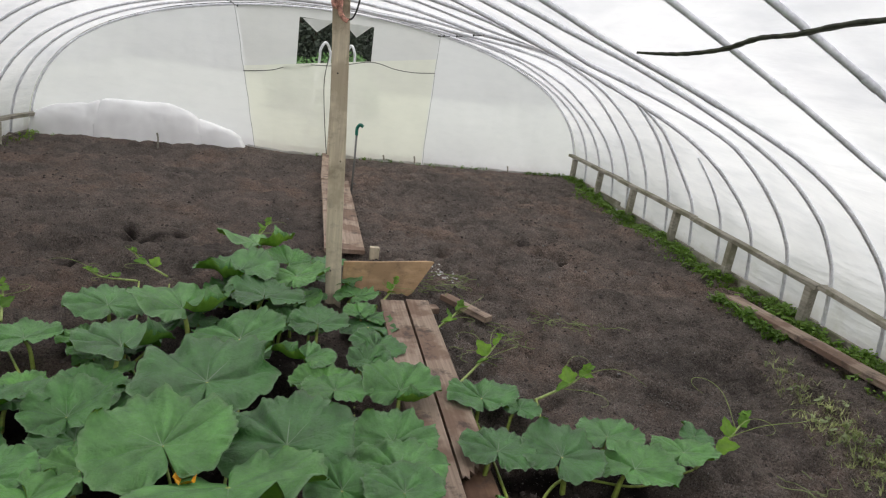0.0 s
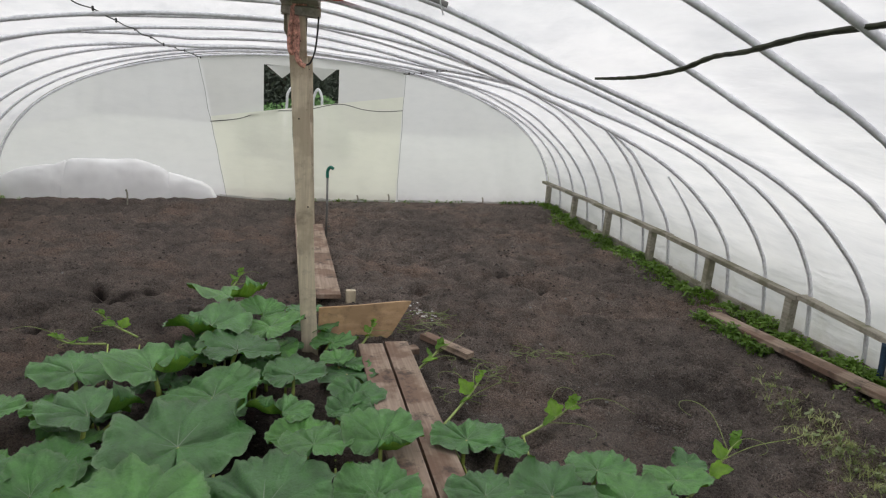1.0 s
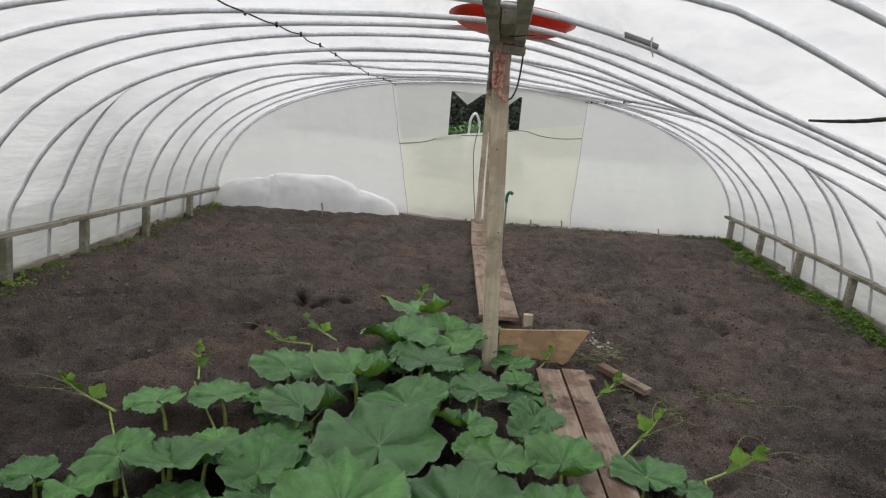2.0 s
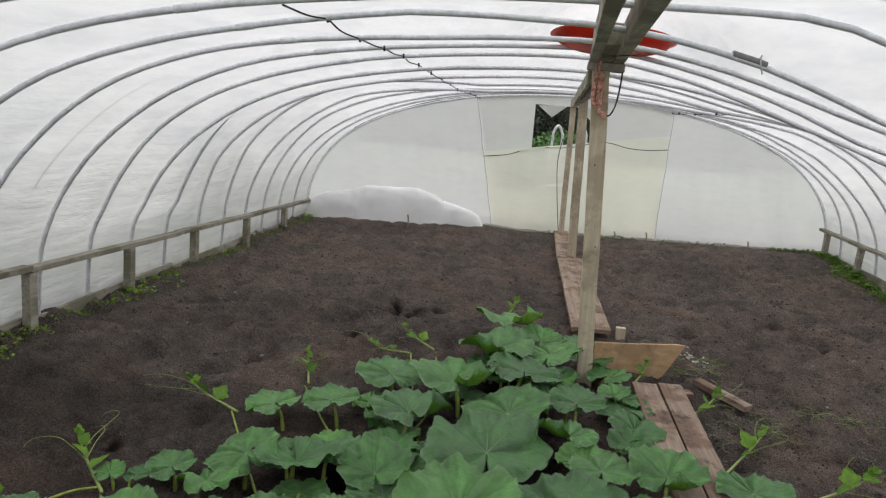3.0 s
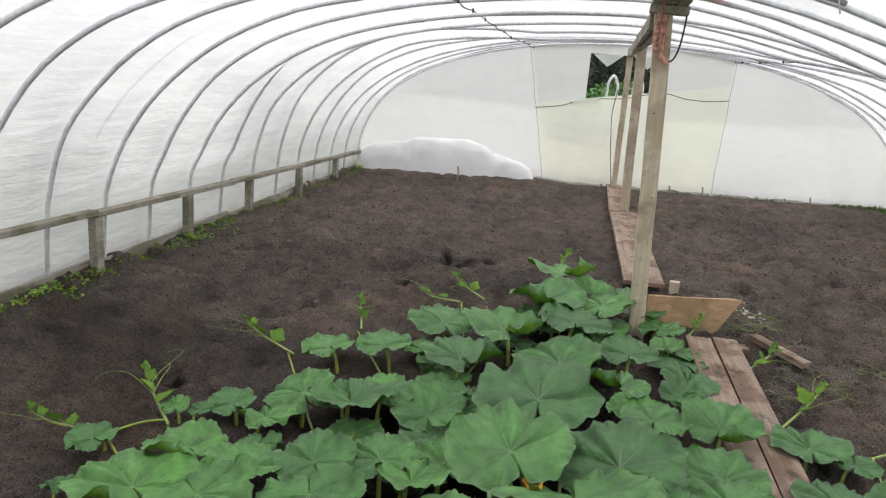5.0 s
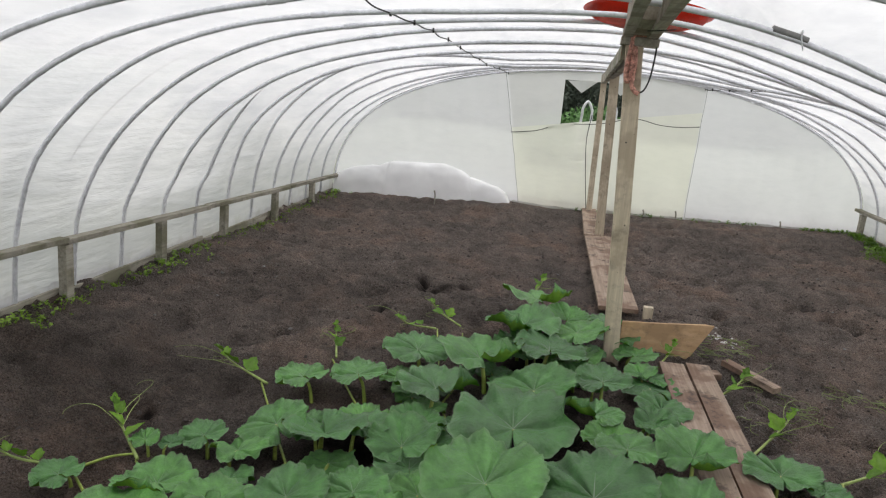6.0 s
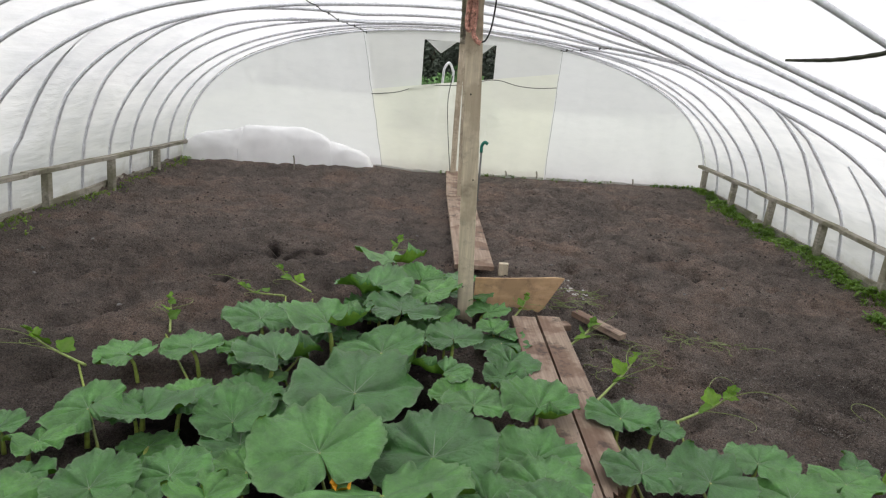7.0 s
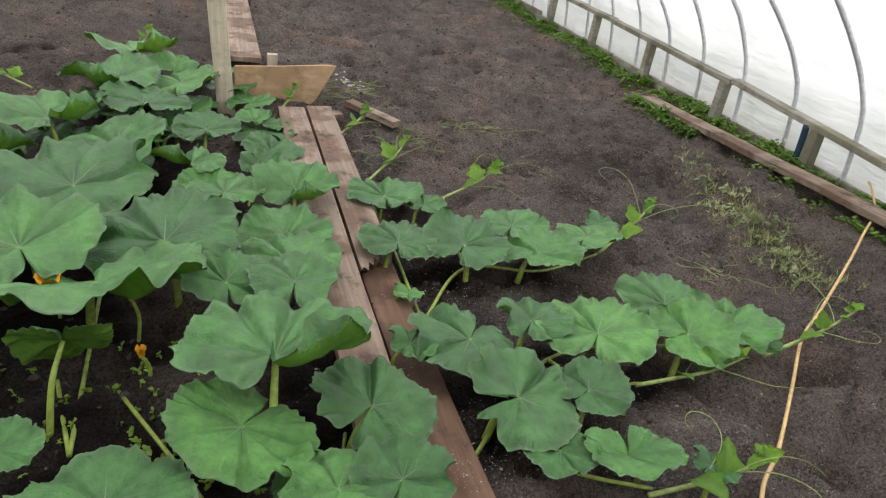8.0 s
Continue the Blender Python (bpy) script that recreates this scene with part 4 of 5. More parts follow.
# leaves: x, y, height, radius, heading of the tip, tilt, form; shoots: x, y, heading, size, tendrils
MIDDLE_LEAVES = [
    (-0.5, 4.72, 0.19, 0.28, -20, -8, 'lip_right'),
    (-0.17, 4.22, 0.14, 0.226, 14, 6, 'fan'),
    (-0.56, 4.19, 0.16, 0.277, -26, -10, 'lip_left'),
    (-0.36, 3.83, 0.12, 0.271, 1, 0, 'fan'),
    (-0.82, 3.58, 0.1, 0.285, -23, -6, 'lip_right'),
    (-0.43, 3.21, 0.09, 0.277, 2, 4, 'fan'),
    (-1.26, 3.63, 0.07, 0.216, -26, 0, 'fan'),
    (-1.01, 3.01, 0.1, 0.247, -23, -6, 'lip_right'),
    (-0.51, 2.59, 0.14, 0.323, -9, 6, 'fan'),
    (-0.59, 2.04, 0.14, 0.284, -26, 4, 'fan'),
    (-0.1, 2.07, 0.14, 0.287, 3, 8, 'fan'),
    (-0.29, 1.73, 0.17, 0.331, 172, 22, 'flat'),
    (0.13, 4.34, 0.08, 0.147, 22, 0, 'fan'),
    (0.26, 4.13, 0.05, 0.152, 34, 0, 'fan'),
]
WALKWAY_LEAVES = [
    (-0.0, 3.52, 0.08, 0.185, 1, 0, 'fan'),
    (-0.06, 3.1, 0.04, 0.168, -6, -4, 'lip_left'),
    (0.36, 3.34, 0.03, 0.147, 26, 4, 'fan'),
    (0.45, 2.74, 0.06, 0.192, 21, 4, 'lip_right'),
    (0.11, 2.75, 0.04, 0.18, 9, 0, 'fan'),
    (0.37, 2.21, 0.08, 0.182, 13, 12, 'fan'),
    (0.37, 1.98, 0.09, 0.202, 20, 0, 'fan'),
    (0.13, 1.83, 0.1, 0.145, -11, 22, 'fan'),
    (0.35, 3.84, 0.02, 0.127, 30, 0, 'fan'),
    (-0.19, 3.76, 0.02, 0.115, -32, 0, 'fan'),
    (0.23, 2.23, 0.02, 0.077, -4, 0, 'fan'),
]
LEFT_LEAVES = [
    (-2.07, 1.38, 0.07, 0.243, -63, 0, 'fan'),
    (-1.79, 1.41, 0.08, 0.233, 127, 0, 'flat'),
    (-2.02, 1.71, 0.07, 0.163, -54, 2, 'lip_left'),
    (-1.74, 1.66, 0.06, 0.173, -19, 0, 'fan'),
    (-1.44, 1.78, 0.07, 0.174, -31, 4, 'fan'),
    (-1.37, 1.57, 0.06, 0.226, 152, 0, 'flat'),
    (-1.17, 1.9, 0.07, 0.166, -22, 4, 'fan'),
    (-0.99, 1.79, 0.06, 0.166, 137, 0, 'cup'),
    (-1.76, 2.4, 0.05, 0.174, -36, 0, 'fan'),
    (-1.48, 2.38, 0.05, 0.213, 146, 0, 'cup'),
    (-1.34, 2.49, 0.06, 0.181, -1, 0, 'fan'),
    (-1.06, 2.38, 0.05, 0.166, -22, 2, 'cup'),
    (-1.86, 3.02, 0.04, 0.16, -46, 0, 'fan'),
    (-1.54, 3.15, 0.05, 0.173, -24, 0, 'fan'),
    (-0.81, 1.45, 0.09, 0.202, -15, 6, 'fan'),
    (-1.22, 1.28, 0.08, 0.219, -32, 4, 'fan'),
    (-1.57, 1.09, 0.07, 0.166, -43, 0, 'fan'),
]
LEFT_TIP_LEAVES = [
    (-2.1, 2.25, 0.0, 0.122, -50, 0, 'fan'),
    (-1.86, 2.16, 0.01, 0.133, -7, 0, 'fan'),
    (-2.36, 2.13, -0.0, 0.073, -34, 0, 'fan'),
    (-2.23, 2.15, -0.01, 0.059, -12, 0, 'fan'),
    (-2.53, 1.72, 0.01, 0.11, -76, 0, 'fan'),
    (-2.42, 1.37, 0.01, 0.061, -64, 0, 'fan'),
    (-1.93, 1.04, 0.05, 0.151, -51, 0, 'fan'),
]
NEAR_LEAVES = [
    (0.18, 1.06, 0.10, 0.2, 222, 4, 'flat'),
    (0.28, 1.24, 0.2, 0.285, 8, 2, 'lip_right'),
    (0.56, 1.12, 0.08, 0.174, 43, 0, 'flat'),
    (0.42, 0.82, 0.08, 0.14, 25, 0, 'flat'),
    (0.59, 0.82, 0.09, 0.133, 28, 14, 'fan'),
    (-0.14, 0.85, 0.08, 0.19, -6, -6, 'flat'),
    (-0.43, 1.08, 0.07, 0.099, -2, 0, 'fan'),
    (-0.33, 1.43, 0.16, 0.139, -6, -62, 'fan'),
    (0.38, 1.82, 0.1, 0.164, 10, 4, 'fan'),
    (0.77, 1.5, 0.02, 0.086, 47, 0, 'fan'),
    (0.35, 0.92, 0.02, 0.085, -53, 0, 'fan'),
]
RIGHT_FAR_LEAVES = [
    (0.88, 2.26, 0.02, 0.172, 18, 4, 'fan'),
    (0.92, 2.81, -0.0, 0.178, 3, 4, 'fan'),
    (1.12, 2.73, -0.01, 0.102, 37, 0, 'fan'),
    (1.19, 2.23, 0.02, 0.195, 26, 6, 'fan'),
    (1.51, 2.44, 0.01, 0.158, 35, 0, 'fan'),
    (1.54, 2.16, 0.01, 0.19, 58, 5, 'fan'),
    (1.89, 2.33, -0.0, 0.156, 52, 0, 'fan'),
    (2.07, 2.54, -0.03, 0.093, 82, 0, 'fan'),
]
RIGHT_NEAR_LEAVES = [
    (0.99, 1.48, 0.04, 0.196, 213, 0, 'flat'),
    (1.28, 1.59, 0.03, 0.138, 33, 4, 'fan'),
    (1.51, 1.47, 0.04, 0.225, 35, 6, 'fan'),
    (1.93, 1.66, 0.03, 0.18, 20, 4, 'fan'),
    (1.91, 1.45, 0.03, 0.175, 80, 8, 'fan'),
    (2.15, 1.51, 0.01, 0.175, 50, 4, 'fan'),
    (2.27, 1.43, -0.03, 0.078, 88, 0, 'fan'),
    (1.06, 1.15, 0.04, 0.191, 89, 0, 'flat'),
    (1.33, 1.17, 0.03, 0.131, 65, 10, 'fan'),
    (1.13, 0.94, -0.0, 0.104, 204, 0, 'flat'),
    (1.34, 0.89, -0.0, 0.129, 191, 0, 'cup'),
    (1.49, 0.91, -0.02, 0.06, 64, 0, 'fan'),
    (1.63, 0.84, -0.03, 0.069, 79, 0, 'fan'),
    (0.86, 1.94, -0.05, 0.07, 61, 0, 'fan'),
]
SHOOTS = [
    (-2.27, 3.10, -70, 1.1, 1),
    (-1.87, 3.68, -20, 0.8, 1),
    (-1.36, 4.20, -125, 0.8, 1),
    (-1.18, 4.41, -60, 0.8, 1),
    (-2.46, 2.13, -49, 1.1, 1),
    (-0.54, 5.30, 20, 0.8, 1),
    (1.00, 3.32, 37, 1.5, 1),
    (1.45, 3.06, 63, 1.1, 1),
    (0.86, 3.88, 43, 1.0, 1),
    (0.50, 4.27, 30, 0.6, 1),
    (2.18, 2.48, 54, 1.6, 1),
    (2.55, 1.49, 77, 1.5, 1),
    (1.80, 1.30, 93, 1.1, 1),
    (1.55, 0.80, 92, 1.0, 1),
    (-2.70, 1.80, -110, 0.8, 1),
]

def filler(seed, count, x0, x1, y0, y1):
    """Smaller leaves low down between the big ones."""
    rnd = random.Random(seed)
    spots = [(rnd.uniform(x0, x1), rnd.uniform(y0, y1)) for _ in range(count)]
    return [(x, y, ground_z(x, y) + rnd.uniform(0.06, 0.11), rnd.uniform(0.10, 0.17), rnd.uniform(-60, 60), 0, rnd.choice(("fan", "flat", "cup"))) for x, y in spots]


pumpkin(MIDDLE_LEAVES + filler(31, 14, -1.0, 0.1, 2.0, 4.2) + filler(37, 12, -0.8, 0.1, 3.5, 4.75) + filler(35, 9, -1.5, -0.9, 2.2, 3.4), [SHOOTS[5]], [[(-0.3, 1.2, 0), (-0.35, 2.2, 0.02), (-0.4, 3.3, 0), (-0.5, 4.5, 0.01), (-0.56, 5.2, 0.02)], [(-0.3, 1.2, 0), (-0.6, 2.2, 0.0), (-1.1, 3.4, 0)]], 3,
        "large pumpkin plant with broad dark green leaves on soil")
pumpkin(WALKWAY_LEAVES + filler(33, 6, 0.1, 0.45, 2.0, 3.9), [SHOOTS[9]], [[(0.1, 1.3, 0), (0.2, 2.2, 0.02), (0.25, 3.2, 0), (0.42, 4.15, 0.02)]], 4,
        "pumpkin plant with broad green leaves beside the walkway boards")
pumpkin(LEFT_LEAVES + filler(32, 8, -1.9, -0.9, 1.3, 2.6), SHOOTS[0:4], [[(-0.9, 1.0, 0), (-1.3, 1.7, 0.02), (-1.8, 2.5, 0), (-2.15, 3.05, 0.02)], [(-0.9, 1.0, 0), (-1.2, 2.4, 0.01), (-1.85, 3.55, 0.02)], [(-1.2, 2.4, 0.0), (-1.1, 3.5, 0.01), (-1.24, 4.26, 0.02)], [(-1.2, 2.4, 0.0), (-0.95, 3.5, 0.01), (-1.05, 4.33, 0.02)]], 5,
        "spreading pumpkin plant with overlapping green leaves on soil")
pumpkin(LEFT_TIP_LEAVES, [SHOOTS[4], SHOOTS[14]], [[(-1.2, 0.8, 0), (-1.8, 1.5, 0.02), (-2.34, 2.02, 0.01)], [(-1.2, 0.8, 0), (-2.0, 1.4, 0.02), (-2.56, 1.84, 0.02)], [(-2.56, 1.84, 0.02), (-2.46, 1.98, 0.03), (-2.36, 2.05, 0.03)]], 6,
        "trailing pumpkin vine with small green leaves on soil")
pumpkin(NEAR_LEAVES, [], [[(0.15, 0.6, 0), (0.1, 0.9, 0.03), (-0.2, 1.45, 0.02)], [(0.15, 0.6, 0), (0.4, 0.8, 0.03), (0.5, 1.2, 0.0)], [(0.15, 0.6, 0), (-0.1, 0.6, 0.04), (-0.35, 0.8, 0.0)]], 7,
        "pumpkin plant crown with thick stalks and bright leaves")
pumpkin(RIGHT_FAR_LEAVES, [SHOOTS[6], SHOOTS[7], SHOOTS[8], SHOOTS[10]], [[(0.9, 1.8, 0), (1.2, 2.2, 0.02), (1.6, 2.2, 0), (1.97, 2.33, 0.02)], [(0.9, 1.8, 0), (0.9, 2.5, 0), (0.86, 3.13, 0.02)], [(1.2, 2.2, 0.02), (1.25, 2.6, 0), (1.3, 2.98, 0.03)]], 8,
        "pumpkin vine reaching over bare soil beside the boards")
pumpkin(RIGHT_NEAR_LEAVES, SHOOTS[11:14], [[(0.85, 1.0, 0), (1.35, 1.52, 0.0), (1.9, 1.57, 0.0), (2.35, 1.47, 0.03)], [(1.35, 1.52, 0), (1.45, 1.36, 0), (1.65, 1.31, 0.03)], [(1.05, 1.12, 0), (1.2, 0.95, 0.0), (1.42, 0.83, 0.02)]], 9,
        "pumpkin vine with green leaves trailing towards a hose")


def flower(x, y, z, r, tall, seed):
    rnd = random.Random(seed)
    thing = empty("pumpkin_flower", (x, y, ground_z(x, y)), "wilting orange pumpkin flower on a green stalk", "flower", "pumpkin flowers")
    g = z - ground_z(x, y)
    bm = bmesh.new()
    tube(bm, bend([(0.01, 0, -0.03), (0.02, 0.01, g * 0.5), (0, 0, g)], 5), 0.007, 7)
    part("flower_stalk", bm, STALK, thing, smooth=True)
    for k in range(5):
        a = 2 * math.pi * k / 5
        bm = bmesh.new()
        rows = []
        for j in range(6):
            t = j / 5
            w = r * (0.25 + 0.9 * t * (1.25 - t))
            o = r * (0.1 + 0.85 * t * t)
            zz = g + tall * t
            rows.append([bm.verts.new((math.cos(a) * o - math.sin(a) * w * s, math.sin(a) * o + math.cos(a) * w * s, zz + 0.006 * rnd.uniform(-1, 1) - 0.01 * abs(s))) for s in (-1, -0.4, 0.4, 1)])
        for p, q in zip(rows, rows[1:]):
            for i in range(3):
                bm.faces.new((p[i], p[i + 1], q[i + 1], q[i]))
        part("petal", bm, FLOWER, thing, smooth=True)


flower(-0.47, 1.88, 0.05, 0.045, 0.07, 1)
flower(-0.19, 1.77, 0.08, 0.018, 0.08, 2)
flower(-0.13, 1.50, 0.03, 0.018, 0.04, 3)
flower(0.235, 1.11, 0.03, 0.014, 0.06, 4)


# ---- things hung on the hoops ----
def cord_line(name, pts, radius, material, label, category, group=""):
    bm = bmesh.new()
    tube(bm, bend(pts, 6), radius, 6)
    return tagged(part(name, bm, material, None, smooth=True), label, category, group)


def on_hoop(i, x, drop=0.0):
    y = hoop_y(i, x)
    return Vector((x, y, skin_z(x, y) + bent(i, x) - drop))


for side, x0, x1, count in ((-1, -1.42, -1.55, 13), (1, 1.50, 1.42, 6)):
    for i in range(count):
        a, b = on_hoop(i, lerp(x0, x1, i / 12), 0.02), on_hoop(i + 1, lerp(x0, x1, (i + 1) / 12), 0.02)
        if side > 0 and i in (2, 4):
            continue
        mid = a.lerp(b, 0.5) + Vector((0.02 * math.sin(i * 2.1), 0, -0.012))
        thing = cord_line("tie_cord", [a, mid, b], 0.005, CORD, "dark cord tying the hoops together", "cord", "hoop ties")
        bm = bmesh.new()
        d = Vector((1, 0.08, -0.05 * side)).normalized() * 0.006
        tube(bm, [a - d, a + d], 0.0190, 9)
        part("knot", bm, CORD, thing, smooth=True)

bm = bmesh.new()
strip = bend([Vector((x, y, skin_z(x, y) + up)) for x, y, up in ((1.60, 3.23, -0.016), (1.66, 3.09, -0.022), (1.737, 2.928, -0.025), (1.80, 2.694, -0.027), (1.80, 2.43, -0.027), (1.78, 2.158, -0.025), (1.722, 1.73, -0.02), (1.70, 1.2, -0.02), (1.70, 0.7, -0.02))], 10)
rows = []
for k, p in enumerate(strip):
    w = 0.0015 + 0.0095 * min(1.0, k / 14) * (1 + 0.25 * math.sin(k * 1.7))
    rows.append([bm.verts.new(p + Vector((dx * w, 0, dz - dx * w * 0.25))) for dx, dz in ((-1, 0.006), (1, 0.006), (1, -0.006), (-1, -0.006))])
for a, b in zip(rows, rows[1:]):
    for k in range(4):
        bm.faces.new((a[k], a[(k + 1) % 4], b[(k + 1) % 4], b[k]))
bm.faces.new(rows[0]), bm.faces.new(rows[-1][::-1])
tagged(part("batten_strip", bm, TAPE, None, smooth=True), "dark mouldy strip lying along the plastic skin", "strip")



def hoop_lines_at(i, x):
    """The point of a built hoop at x."""
    pts = hoop_lines[i]
    for p, q in zip(pts, pts[1:]):
        if p.x <= x <= q.x:
            return p.lerp(q, (x - p.x) / (q.x - p.x)) + Vector((0, 0, 0.012))


# wrapped splice on one hoop
bm = bmesh.new()
a = [hoop_lines_at(12, x) for x in (0.54, 0.59, 0.63, 0.68, 0.72)]
tube(bm, a, 0.0205, 10)
splice = tagged(part("hoop_splice", bm, GREYPIPE, None, smooth=True), "grey taped splice on a hoop pipe", "splice")
bm = bmesh.new()
tube(bm, bend([a[3] + Vector((0, 0.03, 0)), a[3] + Vector((0.01, 0, 0.036)), a[3] + Vector((0, -0.034, 0)), a[3] + Vector((0.02, -0.02, -0.06))], 5), 0.004, 5)
part("tie", bm, FILM_WHITE, splice, smooth=True)


# red plastic tray lying on the hoops
def red_tray():
    bm = bmesh.new()
    prof = [(0.0, 0.0), (0.20, 0.0), (0.29, 0.008), (0.35, 0.03), (0.375, 0.052), (0.405, 0.064), (0.41, 0.058), (0.38, 0.044), (0.356, 0.02), (0.295, -0.002), (0.2, -0.012), (0.0, -0.012)]
    n = 48
    rings = [[bm.verts.new((r * math.cos(2 * math.pi * k / n), r * 0.95 * math.sin(2 * math.pi * k / n), z)) for k in range(n)] for r, z in prof[1:-1]]
    for a, b in zip(rings, rings[1:]):
        for k in range(n):
            bm.faces.new((a[k], a[(k + 1) % n], b[(k + 1) % n], b[k]))
    bm.faces.new(rings[0]), bm.faces.new(rings[-1][::-1])
    ob = part("red_tray", bm, RED, None, smooth=True)
    ob.matrix_world = pose(0.0, 4.04, 2.362, -6, 2, 0)
    return tagged(ob, "shallow round red plastic tray lying on the hoops", "tray")


red_tray()

# block and rope at the head of the near post
bm = bmesh.new()
box(bm, (0.25, 0.13, 0.055), (-0.005, 4.265, 2.2535), Matrix.Rotation(0.04, 4, "Y"), 0.006)
tagged(part("head_block", bm, OLDWOOD, None), "dark wooden block between post head and ridge beam", "block")
rope = cord_line("rope", [(0.03, 4.205, 2.30), (-0.05, 4.205, 2.29), (-0.06, 4.205, 2.20), (-0.075, 4.20, 2.05), (-0.055, 4.205, 1.99), (-0.04, 4.20, 2.08), (-0.035, 4.205, 2.22), (-0.02, 4.2, 2.10), (-0.025, 4.2, 1.98), (0.0, 4.2, 1.93), (0.03, 4.2, 1.915)], 0.016, ROPE, "pink and white twisted rope knotted round the post head", "rope")
bm = bmesh.new()
tube(bm, bend([(0.10, 4.215, 2.30), (0.105, 4.205, 2.2), (0.09, 4.20, 2.03), (0.06, 4.20, 1.94), (0.02, 4.20, 1.92)], 8), 0.006, 6)
part("rope_end", bm, CORD, rope, smooth=True)
cord_line("wire_tie", [(-0.02, 3.6, 2.275), (0.03, 3.5, 2.272), (0.11, 3.4, 2.274)], 0.003, CORD, "thin dark wire tied under the beam boards", "wire")


# ---- heap of bunched plastic along the end wall ----
HEAP_TOP = [(-4.0, 0.34), (-3.7, 0.45), (-3.3, 0.465), (-3.07, 0.565), (-2.6, 0.575), (-2.26, 0.585), (-1.99, 0.495), (-1.82, 0.385), (-1.6, 0.325), (-1.4, 0.265), (-1.27, 0.17), (-1.2, 0.03)]


def sheet_fold(heap, xa, xb, pull):
    """One billow of the heaped sheet, between xa and xb."""
    bm = bmesh.new()
    nx, na = int((xb - xa) / 0.022), 26
    rows = []
    for i in range(nx + 1):
        x = lerp(xa, xb, i / nx)
        for (p, q), (s, t) in zip(HEAP_TOP, HEAP_TOP[1:]):
            if p <= x <= s:
                h = lerp(q, t, (x - p) / (s - p))
        h *= 0.94 * min(1.0, 0.82 + 3 * min(i, nx - i) / nx)
        row = []
        for k in range(na + 1):
            a = math.pi * k / na
            y = hoop_y(0, x) - 0.15 - pull - 0.15 * math.cos(math.pi - a) * (0.5 + h)
            z = ground_z(x, y) - 0.03 + h * max(0.0, math.sin(a)) ** 0.6
            w = noise.fractal(Vector((x * 2.6, y * 5, z * 5)), 1.0, 2.0, 4)
            c = noise.noise(Vector((x * 7, y * 3, z * 9)))
            row.append(bm.verts.new((x, y - 0.022 * w * math.sin(a) - 0.010 * c, z + 0.014 * w * math.sin(a))))
        rows.append(row)
    for a, b in zip(rows, rows[1:]):
        for k in range(na):
            bm.faces.new((a[k], a[k + 1], b[k + 1], b[k]))
    bm.faces.new(rows[0]), bm.faces.new(rows[-1][::-1])
    part("sheet_fold", bm, BUNCH, heap, smooth=True)


BUNCH = mat("white_sheet", plain((0.97, 0.97, 0.97), 0.5, 0, 0.5, 6, 0.03, 0.5))
heap = empty("bunched_plastic", (0, 0, 0), "heap of bunched white plastic sheeting by the end wall", "plastic sheet")
sheet_fold(heap, -4.0, -3.1, 0.0)
sheet_fold(heap, -3.2, -1.80, 0.012)
sheet_fold(heap, -1.88, -1.2, 0.0)

for k, (x, dy, h) in enumerate(((-2.32, -0.5, 0.16), (-1.32, -0.12, 0.15), (0.86, -0.06, 0.10), (1.35, -0.05, 0.12), (2.9, -0.08, 0.10))):
    y = hoop_y(0, x) + dy
    g = ground_z(x, y)
    cord_line("ground_stake", [(x, y, g - 0.08), (x + 0.005, y, g + h * 0.5), (x - 0.01, y, g + h)], 0.012, OLDWOOD, "short dark wooden stake in the soil", "stake", "stakes")


# ---- seams, cord and ladder at the end panel ----
def seam(x0, lean):
    pts = []
    for k in range(24):
        v = k / 23
        x = x0 + lean * v + 0.014 * noise.noise(Vector((k * 0.31, x0, 0)))
        y = hoop_y(0, x) - 0.06
        pts.append((x, y, lerp(ground_z(x, y), skin_z(x, y), v)))
    cord_line("sheet_seam", pts, 0.0028, SEAM, "dark stitched seam between plastic sheets", "seam", "seams")


cord_line("skin_seam", [on_hoop(10.45, x, -0.012) for x in (-3.85, -3.78, -3.65, -3.45, -3.2, -2.95)], 0.003, SEAM, "thin taped seam in the plastic skin", "seam", "seams")
seam(-1.075, -0.38)
seam(1.475, 0.05)
Y0 = hoop_y(0, 0) - 0.03
cord_line("sagging_cord", [(-1.30, Y0 - 0.08, 1.19), (-0.9, Y0 - 0.05, 1.25), (-0.56, Y0, 1.37), (0.0, Y0, 1.42), (0.52, Y0 + 0.02, 1.54), (0.9, Y0 + 0.04, 1.48), (1.2, Y0 + 0.06, 1.47), (1.5, Y0 + 0.08, 1.50)], 0.0055, CORD, "dark sagging cord across the plastic end panel", "cord")
cord_line("hanging_cable", [(-0.10, Y0 - 0.05, 1.55), (-0.14, Y0 - 0.06, 1.2), (-0.11, Y0 - 0.07, 0.8), (-0.06, Y0 - 0.09, 0.4), (-0.02, Y0 - 0.1, 0.12)], 0.006, CORD, "thin dark cable hanging in front of the plastic", "cable")

